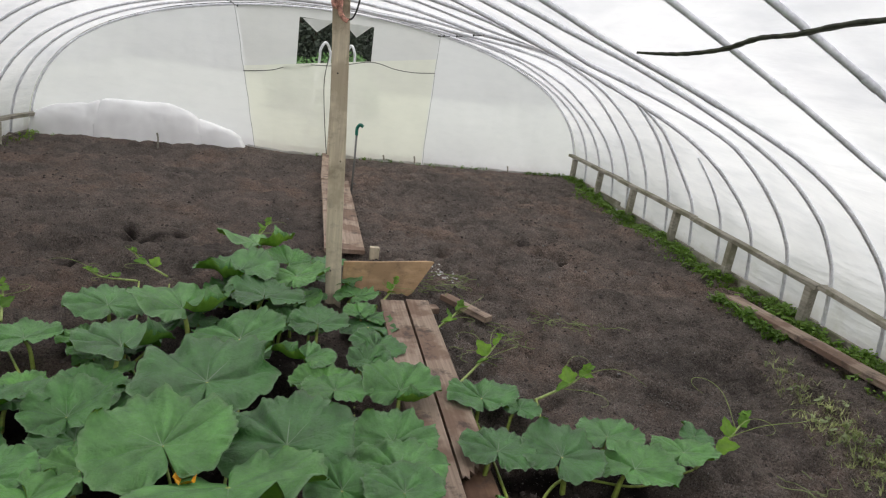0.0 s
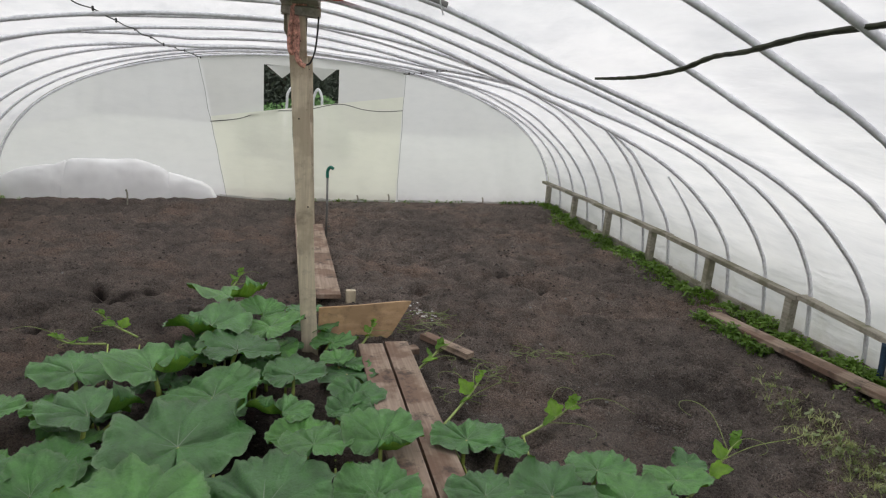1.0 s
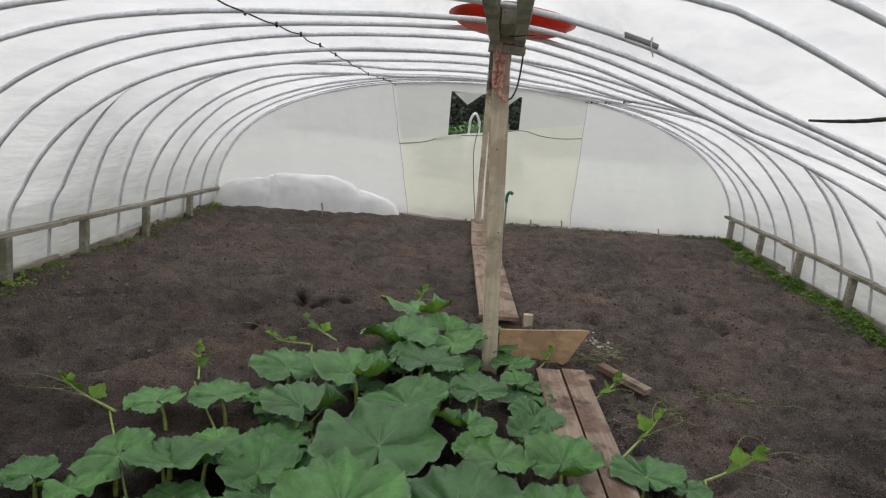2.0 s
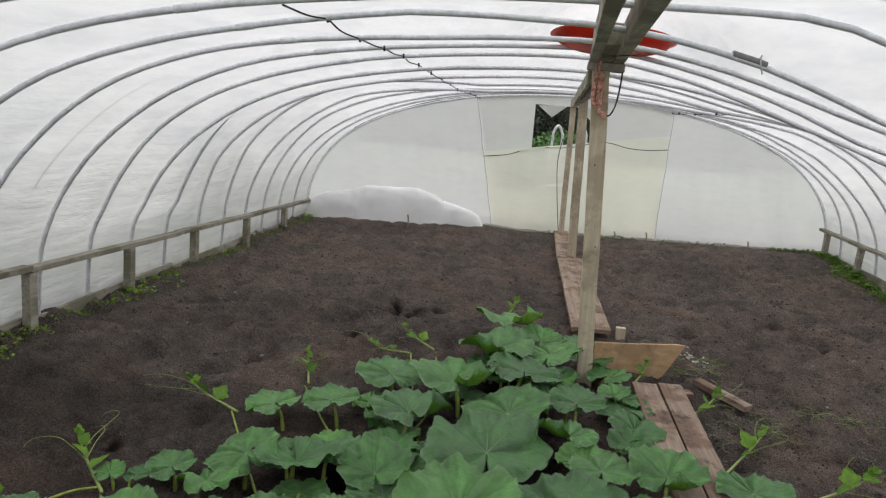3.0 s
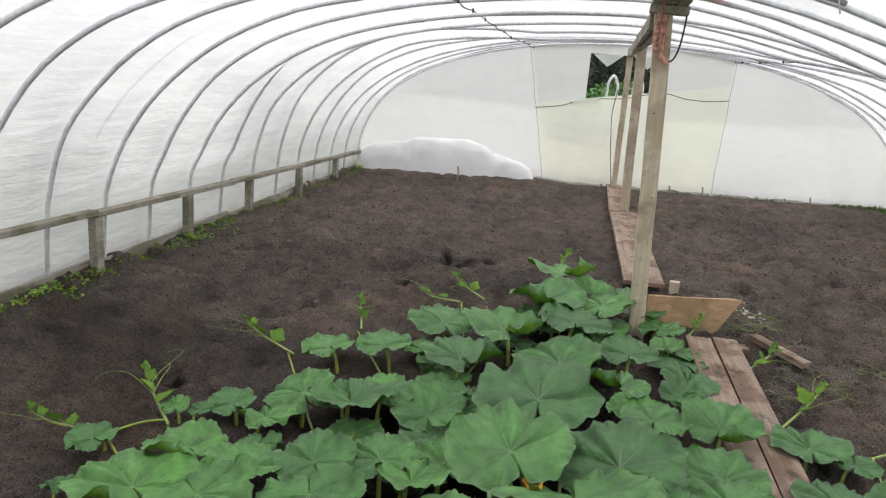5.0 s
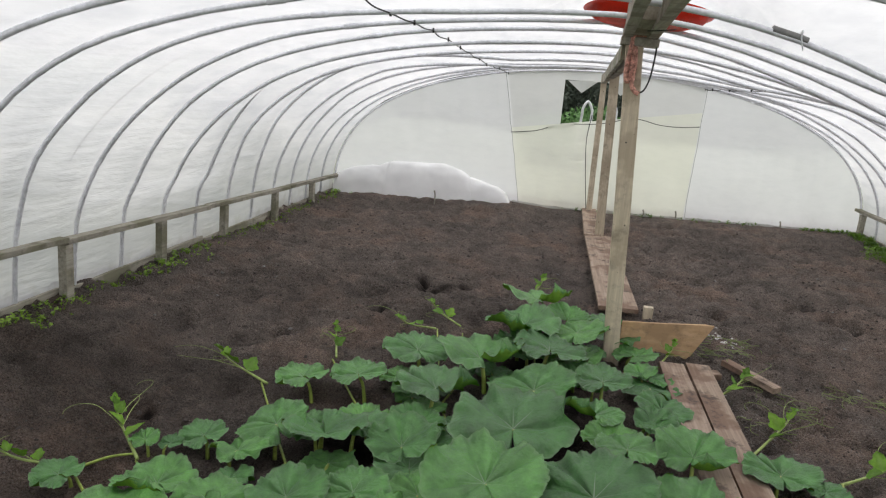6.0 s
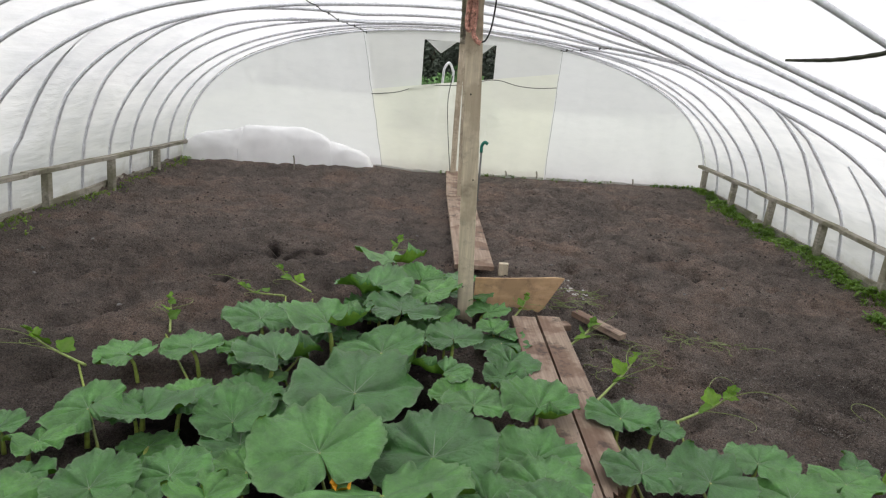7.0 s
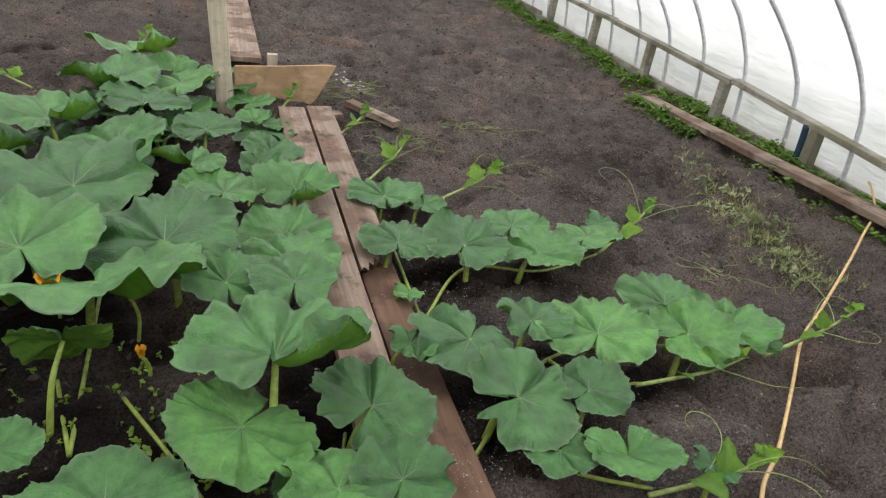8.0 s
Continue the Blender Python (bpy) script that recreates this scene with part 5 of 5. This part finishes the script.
# hem of the end sheets lying crumpled on the soil
def hem(x0, x1, seed):
    bm = bmesh.new()
    rows = []
    n = int((x1 - x0) / 0.03)
    for k in range(n + 1):
        x = lerp(x0, x1, k / n)
        y = hoop_y(0, x)
        g = ground_z(x, y)
        w = 0.5 + noise.noise(Vector((x * 5, seed, 0)))
        out = 0.012 + 0.09 * max(0.0, w - 0.25)
        rows.append([bm.verts.new(p) for p in ((x, y - 0.02, g + 0.012 + 0.4 * out), (x, y - 0.03 - 0.3 * out, g + 0.008 + 0.3 * out), (x + 0.01 * w, y - 0.04 - 0.7 * out, g + 0.006 + 0.15 * out + 0.01 * noise.noise(Vector((x * 17, 3, seed)))), (x, y - 0.05 - out, g + 0.004))])
    for a, b in zip(rows, rows[1:]):
        for k in range(3):
            bm.faces.new((a[k], a[k + 1], b[k + 1], b[k]))
    tagged(part("sheet_hem", bm, FILM_WHITE, None, smooth=True), "crumpled white plastic hem lying on the soil", "plastic hem", "hems")


hem(-1.18, -0.15, 1)
hem(0.2, 1.45, 2)
hem(1.5, 3.9, 3)

# loose flap of plastic over the hole
bm = bmesh.new()
fl = [[(-0.52, 2.03), (-0.30, 1.86), (-0.06, 2.05)], [(0.06, 2.05), (0.27, 1.86), (0.48, 2.04)]]
for tri in fl:
    n = 7
    grid = {}
    for i in range(n + 1):
        for j in range(n + 1 - i):
            a, b = i / n, j / n
            x = tri[0][0] + (tri[1][0] - tri[0][0]) * a + (tri[2][0] - tri[0][0]) * b
            z = tri[0][1] + (tri[1][1] - tri[0][1]) * a + (tri[2][1] - tri[0][1]) * b
            grid[i, j] = bm.verts.new((x, Y0 - 0.02 - 0.05 * a + 0.02 * math.sin(b * 9 + a * 4), z))
    for i in range(n):
        for j in range(n - i):
            bm.faces.new((grid[i, j], grid[i + 1, j], grid[i, j + 1]))
            if j < n - i - 1:
                bm.faces.new((grid[i + 1, j], grid[i + 1, j + 1], grid[i, j + 1]))
tagged(part("torn_flap", bm, FILM_DOOR, None, smooth=True), "torn plastic flap hanging over the hole", "plastic flap")


def pool_ladder():
    thing = empty("ladder", (0.05, 10.75, -0.2), "white loop-topped ladder standing outside the plastic wall", "ladder")
    for s, x0, x1 in ((-1, -0.30, -0.14), (1, 0.25, 0.11)):
        bm = bmesh.new()
        pts = [(x0 + 0.14 * s, 0.0, 0.0), (x0 + 0.07 * s, 0.0, 0.8), (x0, 0.0, 1.62), (x0 - 0.012 * s, 0.01, 1.82), (lerp(x0, x1, 0.5), 0.06, 1.93), (x1 + 0.012 * s, 0.12, 1.82), (x1, 0.14, 1.6), (x1 + 0.05 * s, 0.4, 0.02)]
        tube(bm, bend(pts, 7), 0.021, 9)
        part("side_rail_tube", bm, ALU, thing, smooth=True)
    for z in (0.35, 0.65, 0.95, 1.25, 1.5):
        bm = bmesh.new()
        box(bm, (0.53 + 0.16 * (1.6 - z) / 1.6, 0.09, 0.03), (-0.025, 0.0, z), None, 0.006)
        part("rung", bm, ALU, thing)


pool_ladder()

# ---- standpipe with a green tap ----
tap = empty("standpipe", (0.315, 7.9, 0.02), "thin grey standpipe with a green top in soil", "standpipe")
bm = bmesh.new()
tube(bm, [(0, 0, -0.1), (0.004, 0, 0.4), (0, 0, 0.72)], 0.013, 9)
part("pipe", bm, GREYPIPE, tap, smooth=True)
bm = bmesh.new()
tube(bm, bend([(0, 0, 0.70), (0.0, 0, 0.78), (0.03, -0.02, 0.83), (0.07, -0.03, 0.81)], 6), 0.02, 10)
part("tap", bm, GREENPIPE, tap, "green plastic tap", smooth=True)

# ---- hose, wrapped pipe, blocks ----
cord_line("garden_hose", [(x, y, ground_z(x, y) + dz) for x, y, dz in ((4.0, 2.70, 0.16), (3.95, 2.62, 0.15), (3.90, 2.49, 0.05), (3.60, 2.26, 0.03), (3.30, 2.03, 0.03), (2.91, 1.75, 0.03), (2.63, 1.55, 0.02), (2.30, 1.23, 0.03), (1.99, 0.93, 0.025), (1.78, 0.75, 0.02), (1.5, 0.35, 0.02), (1.35, -0.2, 0.02))], 0.0078, HOSE, "yellow garden hose snaking over dark soil", "hose")
cord_line("wrapped_pipe", [(3.94, 3.27, -0.05), (3.945, 3.275, 0.2), (3.94, 3.28, 0.345)], 0.024, BLUECORD, "short pipe wrapped in dark blue plastic by a post", "pipe")
plank((0.40, 5.10, 0.02), (0.48, 5.10, 0.02), 0.06, 0.13, name="wood_chunk", label="small upright chunk of pale wood", cat="block", mat_=POSTWOOD)


def rubble(x, y, r, seed, material, name, label):
    bm = bmesh.new()
    bmesh.ops.create_icosphere(bm, subdivisions=3, radius=r)
    for v in bm.verts:
        v.co += v.co.normalized() * r * 0.45 * noise.noise(v.co / r * 1.3 + Vector((seed, 0, 0)))
        v.co.z *= 0.55
    ob = part(name, bm, material, None, smooth=True)
    ob.location = (x, y, ground_z(x, y) + r * 0.15)
    return tagged(ob, label, "stone")


rubble(0.95, 0.72, 0.06, 3, STONE, "stone", "pale rough stone beside the walkway board")
rubble(0.87, 1.98, 0.05, 5, OLDWOOD, "wood_lump", "small rotten wood lump by the boards")


# ---- weeds, straw, stones and clods ----
def scatter(name, count, spot, shape, material, label, category, seed):
    """Many small pieces in one mesh: spot gives x, y and size, shape the piece's points and faces."""
    rnd = random.Random(seed)
    verts, faces = [], []
    for _ in range(count):
        x, y, s = spot(rnd)
        m = pose(x, y, soil_level(x, y), 0, 0, rnd.uniform(0, 360))
        vs, fs = shape(rnd, s)
        n = len(verts)
        verts += [tuple(m @ Vector(v)) for v in vs]
        faces += [tuple(k + n for k in f) for f in fs]
    me = bpy.data.meshes.new(name)
    me.from_pydata(verts, [], faces)
    me.materials.append(material)
    me.polygons.foreach_set("use_smooth", [True] * len(me.polygons))
    return tagged(new(name, me), label, category, kind="stuff")


def soil_level(x, y):
    return soil_relief(x, y)[0] + 0.03 * min(max(0.0, abs(x) - 3.7) / 0.5, 1.0)


def sprig(rnd, s):
    """A little weed: a thin stem with a few rounded leaflets."""
    vs, fs = [], []
    for k in range(rnd.randint(3, 6)):
        a, h, w = rnd.uniform(0, 6.28), s * rnd.uniform(0.3, 1.1), s * rnd.uniform(0.22, 0.42)
        o = s * rnd.uniform(0.1, 0.7)
        c = Vector((math.cos(a) * o, math.sin(a) * o, h))
        u = Vector((math.cos(a), math.sin(a), rnd.uniform(-0.5, 0.5))) * w
        t = Vector((-math.sin(a), math.cos(a), rnd.uniform(-0.3, 0.3))) * w * 0.75
        n = len(vs)
        vs += [c - u, c - u * 0.3 + t * 0.8, c + u * 0.5 + t * 0.7, c + u, c + u * 0.5 - t * 0.7, c - u * 0.3 - t * 0.8, c + Vector((0, 0, -w * 0.15))]
        fs += [(n + 6, n + i, n + (i + 1) % 6) for i in range(6)]
        q = Vector((0.0015, 0.0015, 0))
        vs += [Vector((0, 0, -0.01)), Vector((0.003, 0, -0.01)), c - u * 0.3 + q, c - u * 0.3 - q]
        fs.append((n + 7, n + 8, n + 9, n + 10))
    return vs, fs


def blade(rnd, s):
    vs, fs = [], []
    for k in range(rnd.randint(3, 5)):
        a, l, b = rnd.uniform(0, 6.28), s * rnd.uniform(0.6, 1.4), rnd.uniform(0.3, 1.2)
        n = len(vs)
        for j in range(4):
            t = j / 3
            c = Vector((math.cos(a), math.sin(a), 0)) * l * t * b + Vector((0, 0, l * t * (1.1 - 0.7 * t * b)))
            w = Vector((-math.sin(a), math.cos(a), 0)) * s * 0.05 * (1.05 - t)
            vs += [c - w, c + w]
        fs += [(n + 2 * j, n + 2 * j + 1, n + 2 * j + 3, n + 2 * j + 2) for j in range(3)]
    return vs, fs


def straw(rnd, s):
    vs, fs = [], []
    a = 0.0
    p = Vector((0, 0, 0.012))
    line = [p.copy()]
    for k in range(9):
        a += rnd.uniform(-1.0, 1.0)
        p = p + Vector((math.cos(a), math.sin(a), rnd.uniform(-0.12, 0.14))) * s / 9
        p.z = max(p.z, 0.004)
        line.append(p.copy())
    for j, c in enumerate(line):
        r = 0.0022
        vs += [c + Vector((0, r, -r)), c + Vector((0, -r, -r)), c + Vector((0, 0, r * 1.6))]
    for j in range(len(line) - 1):
        for k in range(3):
            fs.append((3 * j + k, 3 * j + (k + 1) % 3, 3 * j + 3 + (k + 1) % 3, 3 * j + 3 + k))
    return vs, fs


def lump(rnd, s):
    vs = []
    for k in range(6):
        a = k * math.pi / 3
        vs.append((s * math.cos(a) * rnd.uniform(0.7, 1.2), s * math.sin(a) * rnd.uniform(0.7, 1.2), -s * 0.1))
    for k in range(4):
        a = k * math.pi / 2 + 0.4
        vs.append((s * 0.55 * math.cos(a) * rnd.uniform(0.6, 1.2), s * 0.55 * math.sin(a), s * rnd.uniform(0.2, 0.7)))
    fs = [(6, 7, 8, 9), (0, 1, 6), (1, 7, 6), (1, 2, 7), (2, 3, 7), (3, 8, 7), (3, 4, 8), (4, 9, 8), (4, 5, 9), (5, 0, 9), (0, 6, 9)]
    return vs, fs


def speck(rnd, s):
    a = rnd.uniform(0.6, 1.4)
    return [(-s, -s * a, 0), (s * a, -s * 0.6, 0), (0, s, 0), (0, 0, s * 1.2)], [(0, 1, 3), (1, 2, 3), (2, 0, 3)]


def gritty_bed(rnd):
    return 0.75 + 2.4 * rnd.random() ** 1.2, 0.3 + 3.9 * rnd.random() ** 1.5, rnd.choice((0.0008, 0.0010, 0.0012, 0.0014, 0.0017, 0.0024))


def right_edge(rnd):
    y = rnd.uniform(1.0, 10.2)
    thick = 0.35 + 0.65 * max(0.0, noise.noise(Vector((y * 1.1, 3.3, 0))) + 0.35)
    x = 3.99 - abs(rnd.gauss(0, 0.17)) * thick
    mid = 3.57 + 0.11 * (4.72 - y)
    if y < 4.8 and abs(x - mid) < 0.11:
        x = rnd.uniform(min(mid + 0.1, 3.95), 3.98) if rnd.random() < 0.8 else mid - rnd.uniform(0.08, 0.14)
    return x, y, rnd.uniform(0.025, 0.06) * (0.6 + 0.6 * thick)


def left_edge(rnd):
    y = rnd.uniform(1.5, 9.9)
    thick = 0.2 + 0.8 * max(0.0, noise.noise(Vector((y * 0.9, 7.7, 0))) + 0.3)
    x = -3.98 + abs(rnd.gauss(0, 0.09)) * (0.5 + thick)
    return x, y, rnd.uniform(0.015, 0.04) * (0.5 + thick)


def end_edge(rnd):
    x = rnd.choice((rnd.uniform(-3.7, -2.9), rnd.uniform(-0.4, 2.6), rnd.uniform(3.2, 3.9)))
    return x, hoop_y(0, x) - 0.05 - abs(rnd.gauss(0, 0.05)), rnd.uniform(0.02, 0.05)


def plank_side(rnd):
    y = rnd.uniform(3.9, 4.75)
    return 3.50 + 0.11 * (4.72 - y) - abs(rnd.gauss(0, 0.06)), y, rnd.uniform(0.03, 0.06)


def pale_patch(rnd):
    t = rnd.random()
    return lerp(3.26, 3.12, t ** 0.6) + rnd.gauss(0, 0.085), lerp(3.5, 2.05, t ** 0.6) + rnd.gauss(0, 0.14), rnd.uniform(0.03, 0.065)


def under_leaves(rnd):
    return rnd.gauss(-0.15, 0.3), rnd.gauss(1.15, 0.28), rnd.uniform(0.015, 0.035)


def open_bed(rnd):
    x = rnd.uniform(-3.8, 3.8)
    y = 10.0 - 9.6 * rnd.random() ** 0.7
    return x, y, rnd.choice((0.004, 0.006, 0.006, 0.008, 0.010, 0.012, 0.018))


def bed_stones(rnd):
    x = rnd.uniform(-3.7, 3.7)
    y = 9.8 - 9.2 * rnd.random() ** 0.8
    return x, y, rnd.choice((0.004, 0.005, 0.006, 0.008, 0.012, 0.018) if y > 3.5 else (0.003, 0.004, 0.005, 0.007))


def grit_patch(rnd):
    return rnd.gauss(1.5, 0.75), rnd.gauss(2.6, 1.3), rnd.uniform(0.0025, 0.006)


def straw_spots(rnd):
    x, y = rnd.choice(((1.75, 4.15), (2.05, 4.2), (1.0, 4.55), (1.15, 4.9), (0.95, 3.6), (1.3, 3.9), (2.6, 2.2), (0.85, 4.7)))
    return x + rnd.gauss(0, 0.09), y + rnd.gauss(0, 0.05), rnd.uniform(0.10, 0.34)


scatter("weeds", 4200, right_edge, sprig, WEED, "low green weeds growing along the timber rail", "weeds", 11)
scatter("weeds", 600, left_edge, sprig, WEED, "sparse green weeds along the rail foot", "weeds", 12)
scatter("weeds", 260, end_edge, sprig, WEED, "thin green weeds along the plastic end wall", "weeds", 13)
scatter("weeds", 240, plank_side, sprig, WEED, "bright green weeds beside the fallen plank", "weeds", 14)
scatter("grass_tufts", 900, right_edge, blade, WEED, "green grass tufts by the rail", "grass", 15)
scatter("pale_weeds", 45, pale_patch, sprig, DRYWEED, "pale drying weeds scattered on soil", "weeds", 16)
scatter("pale_grass", 520, pale_patch, blade, DRYWEED, "pale dry grass scattered on soil", "grass", 17)
scatter("seedlings", 120, under_leaves, sprig, WEED, "tiny green seedlings under pumpkin leaves", "seedlings", 18)
scatter("straw", 120, straw_spots, straw, DRYWEED, "dry straw and dead tendrils on soil", "straw", 19)
scatter("soil_clods", 6500, open_bed, lump, CLOD, "small dark clods of crumbled soil", "clods", 20)
scatter("stones", 300, bed_stones, lump, STONE, "small pale stones scattered on dark soil", "stones", 21)
scatter("grit", 700, grit_patch, lump, STONE, "pale grit scattered beside the walkway boards", "grit", 22)


def crumb_spot(rnd):
    return rnd.gauss(1.02, 0.07), rnd.gauss(4.92, 0.08), rnd.uniform(0.006, 0.016)


scatter("pale_crumbs", 45, crumb_spot, lump, CRUMB, "pale chalky crumbs on the soil beside the plywood", "crumbs", 23)
scatter("grit", 22000, gritty_bed, speck, GRITTY, "fine pale grit mixed into the dark soil", "grit", 24)


# ---- beyond the plastic: trees and a low white house across the meadow ----
def tree(x, y, height, seed):
    rnd = random.Random(seed)
    thing = empty("tree", (x, y, -0.3), "dense dark green leafy tree beyond the meadow", "tree", "far trees")
    bm = bmesh.new()
    tube(bm, bend([(0, 0, 0), (0.1, 0, height * 0.25), (-0.05, 0.1, height * 0.6)], 5), 0.22, 8, 0.45)
    for k in range(5):
        a = rnd.uniform(0, 6.28)
        z = height * rnd.uniform(0.2, 0.5)
        tube(bm, bend([(0, 0, z), (math.cos(a) * 0.8, math.sin(a) * 0.8, z + 0.5), (math.cos(a) * 1.7, math.sin(a) * 1.7, z + 1.2)], 4), 0.08, 6, 0.4)
    part("trunk", bm, BARK, thing, smooth=True)
    verts, faces = [], []
    blobs = [(rnd.gauss(0, 1.1), rnd.gauss(0, 1.1), height * rnd.uniform(0.08, 0.95), rnd.uniform(0.7, 1.5)) for _ in range(26)]
    for _ in range(6500):
        bx, by, bz, br = rnd.choice(blobs)
        d = Vector((rnd.gauss(0, 1), rnd.gauss(0, 1), rnd.gauss(0, 1))).normalized() * br * rnd.uniform(0.6, 1.05)
        c = Vector((bx, by, bz)) + d
        u = Vector((rnd.gauss(0, 1), rnd.gauss(0, 1), rnd.gauss(0, 1))).normalized() * rnd.uniform(0.07, 0.14)
        w = u.orthogonal().normalized() * u.length * 0.6
        n = len(verts)
        verts += [tuple(c - u), tuple(c + w), tuple(c + u), tuple(c - w)]
        faces.append((n, n + 1, n + 2, n + 3))
    me = bpy.data.meshes.new("crown")
    me.from_pydata(verts, [], faces)
    me.materials.append(FOLIAGE)
    new("crown", me).parent = thing
    return thing


def bush(x, y, height, seed):
    """A broad leafy bush of brighter green."""
    rnd = random.Random(seed)
    thing = empty("bush", (x, y, -0.25), "bright green leafy bush on the meadow behind the tunnel", "bush", "bushes")
    bm = bmesh.new()
    for k in range(6):
        a = rnd.uniform(0, 6.28)
        tube(bm, bend([(0, 0, 0), (math.cos(a) * 0.3, math.sin(a) * 0.3, height * 0.4), (math.cos(a) * 0.7, math.sin(a) * 0.7, height * 0.75)], 4), 0.05, 6, 0.4)
    part("stems", bm, BARK, thing, smooth=True)
    verts, faces = [], []
    blobs = [(rnd.gauss(0, 0.42), rnd.gauss(0, 0.4), height * rnd.uniform(0.15, 0.85), rnd.uniform(0.3, 0.6)) for _ in range(24)]
    for _ in range(3200):
        bx, by, bz, br = rnd.choice(blobs)
        c = Vector((bx, by, bz)) + Vector((rnd.gauss(0, 1), rnd.gauss(0, 1), rnd.gauss(0, 1))).normalized() * br * rnd.uniform(0.6, 1.05)
        u = Vector((rnd.gauss(0, 1), rnd.gauss(0, 1), rnd.gauss(0, 1))).normalized() * rnd.uniform(0.05, 0.10)
        w = u.orthogonal().normalized() * u.length * 0.6
        n = len(verts)
        verts += [tuple(c - u), tuple(c + w), tuple(c + u), tuple(c - w)]
        faces.append((n, n + 1, n + 2, n + 3))
    me = bpy.data.meshes.new("crown")
    me.from_pydata(verts, [], faces)
    me.materials.append(BUSH)
    new("crown", me).parent = thing
    return thing


BUSH = mat("bush_foliage", plain((0.11, 0.215, 0.075), 0.8, 0, 0.2, 9, 0.5))
bush(0.1, 20, 1.6, 5)
bush(-0.8, 20.6, 1.25, 6)
first = tree(-1.0, 34, 4.6, 1)
other = tree(3.2, 36, 4.2, 2)
for k, (x, y, s) in enumerate(((-5.5, 38, 1.0), (7.5, 37, 1.1), (-10, 40, 1.05), (12, 42, 1.2), (-15, 42, 1.2), (1.2, 39, 1.15), (17, 45, 1.1), (-21, 46, 1.3), (23, 48, 1.2), (5.4, 41, 1.2), (-3.4, 40, 1.25), (9.8, 44, 1.3), (-8, 45, 1.3))):
    copy_thing((first, other)[k % 2], pose(x, y, -0.3, 0, 0, 47 * k) @ Matrix.Scale(s, 4))

house = empty("house", (-14, 31, -0.3), "low white house with a dark roof beyond the meadow", "house")
bm = bmesh.new()
box(bm, (8, 5, 2.6), (0, 0, 1.3), None, 0.02)
part("wall", bm, FARWALL, house)
bm = bmesh.new()
vs = [bm.verts.new(p) for p in ((-4.3, -2.9, 2.6), (4.3, -2.9, 2.6), (4.3, 2.9, 2.6), (-4.3, 2.9, 2.6), (-4.3, 0, 4.3), (4.3, 0, 4.3))]
for f in ((0, 1, 5, 4), (2, 3, 4, 5), (1, 2, 5), (3, 0, 4), (3, 2, 1, 0)):
    bm.faces.new([vs[k] for k in f])
part("roof", bm, FARROOF, house)
for x in (-2.6, -0.6, 1.6):
    bm = bmesh.new()
    box(bm, (0.9, 0.06, 1.0), (x, -2.53, 1.5), None, 0.01)
    part("window", bm, FARROOF, house)
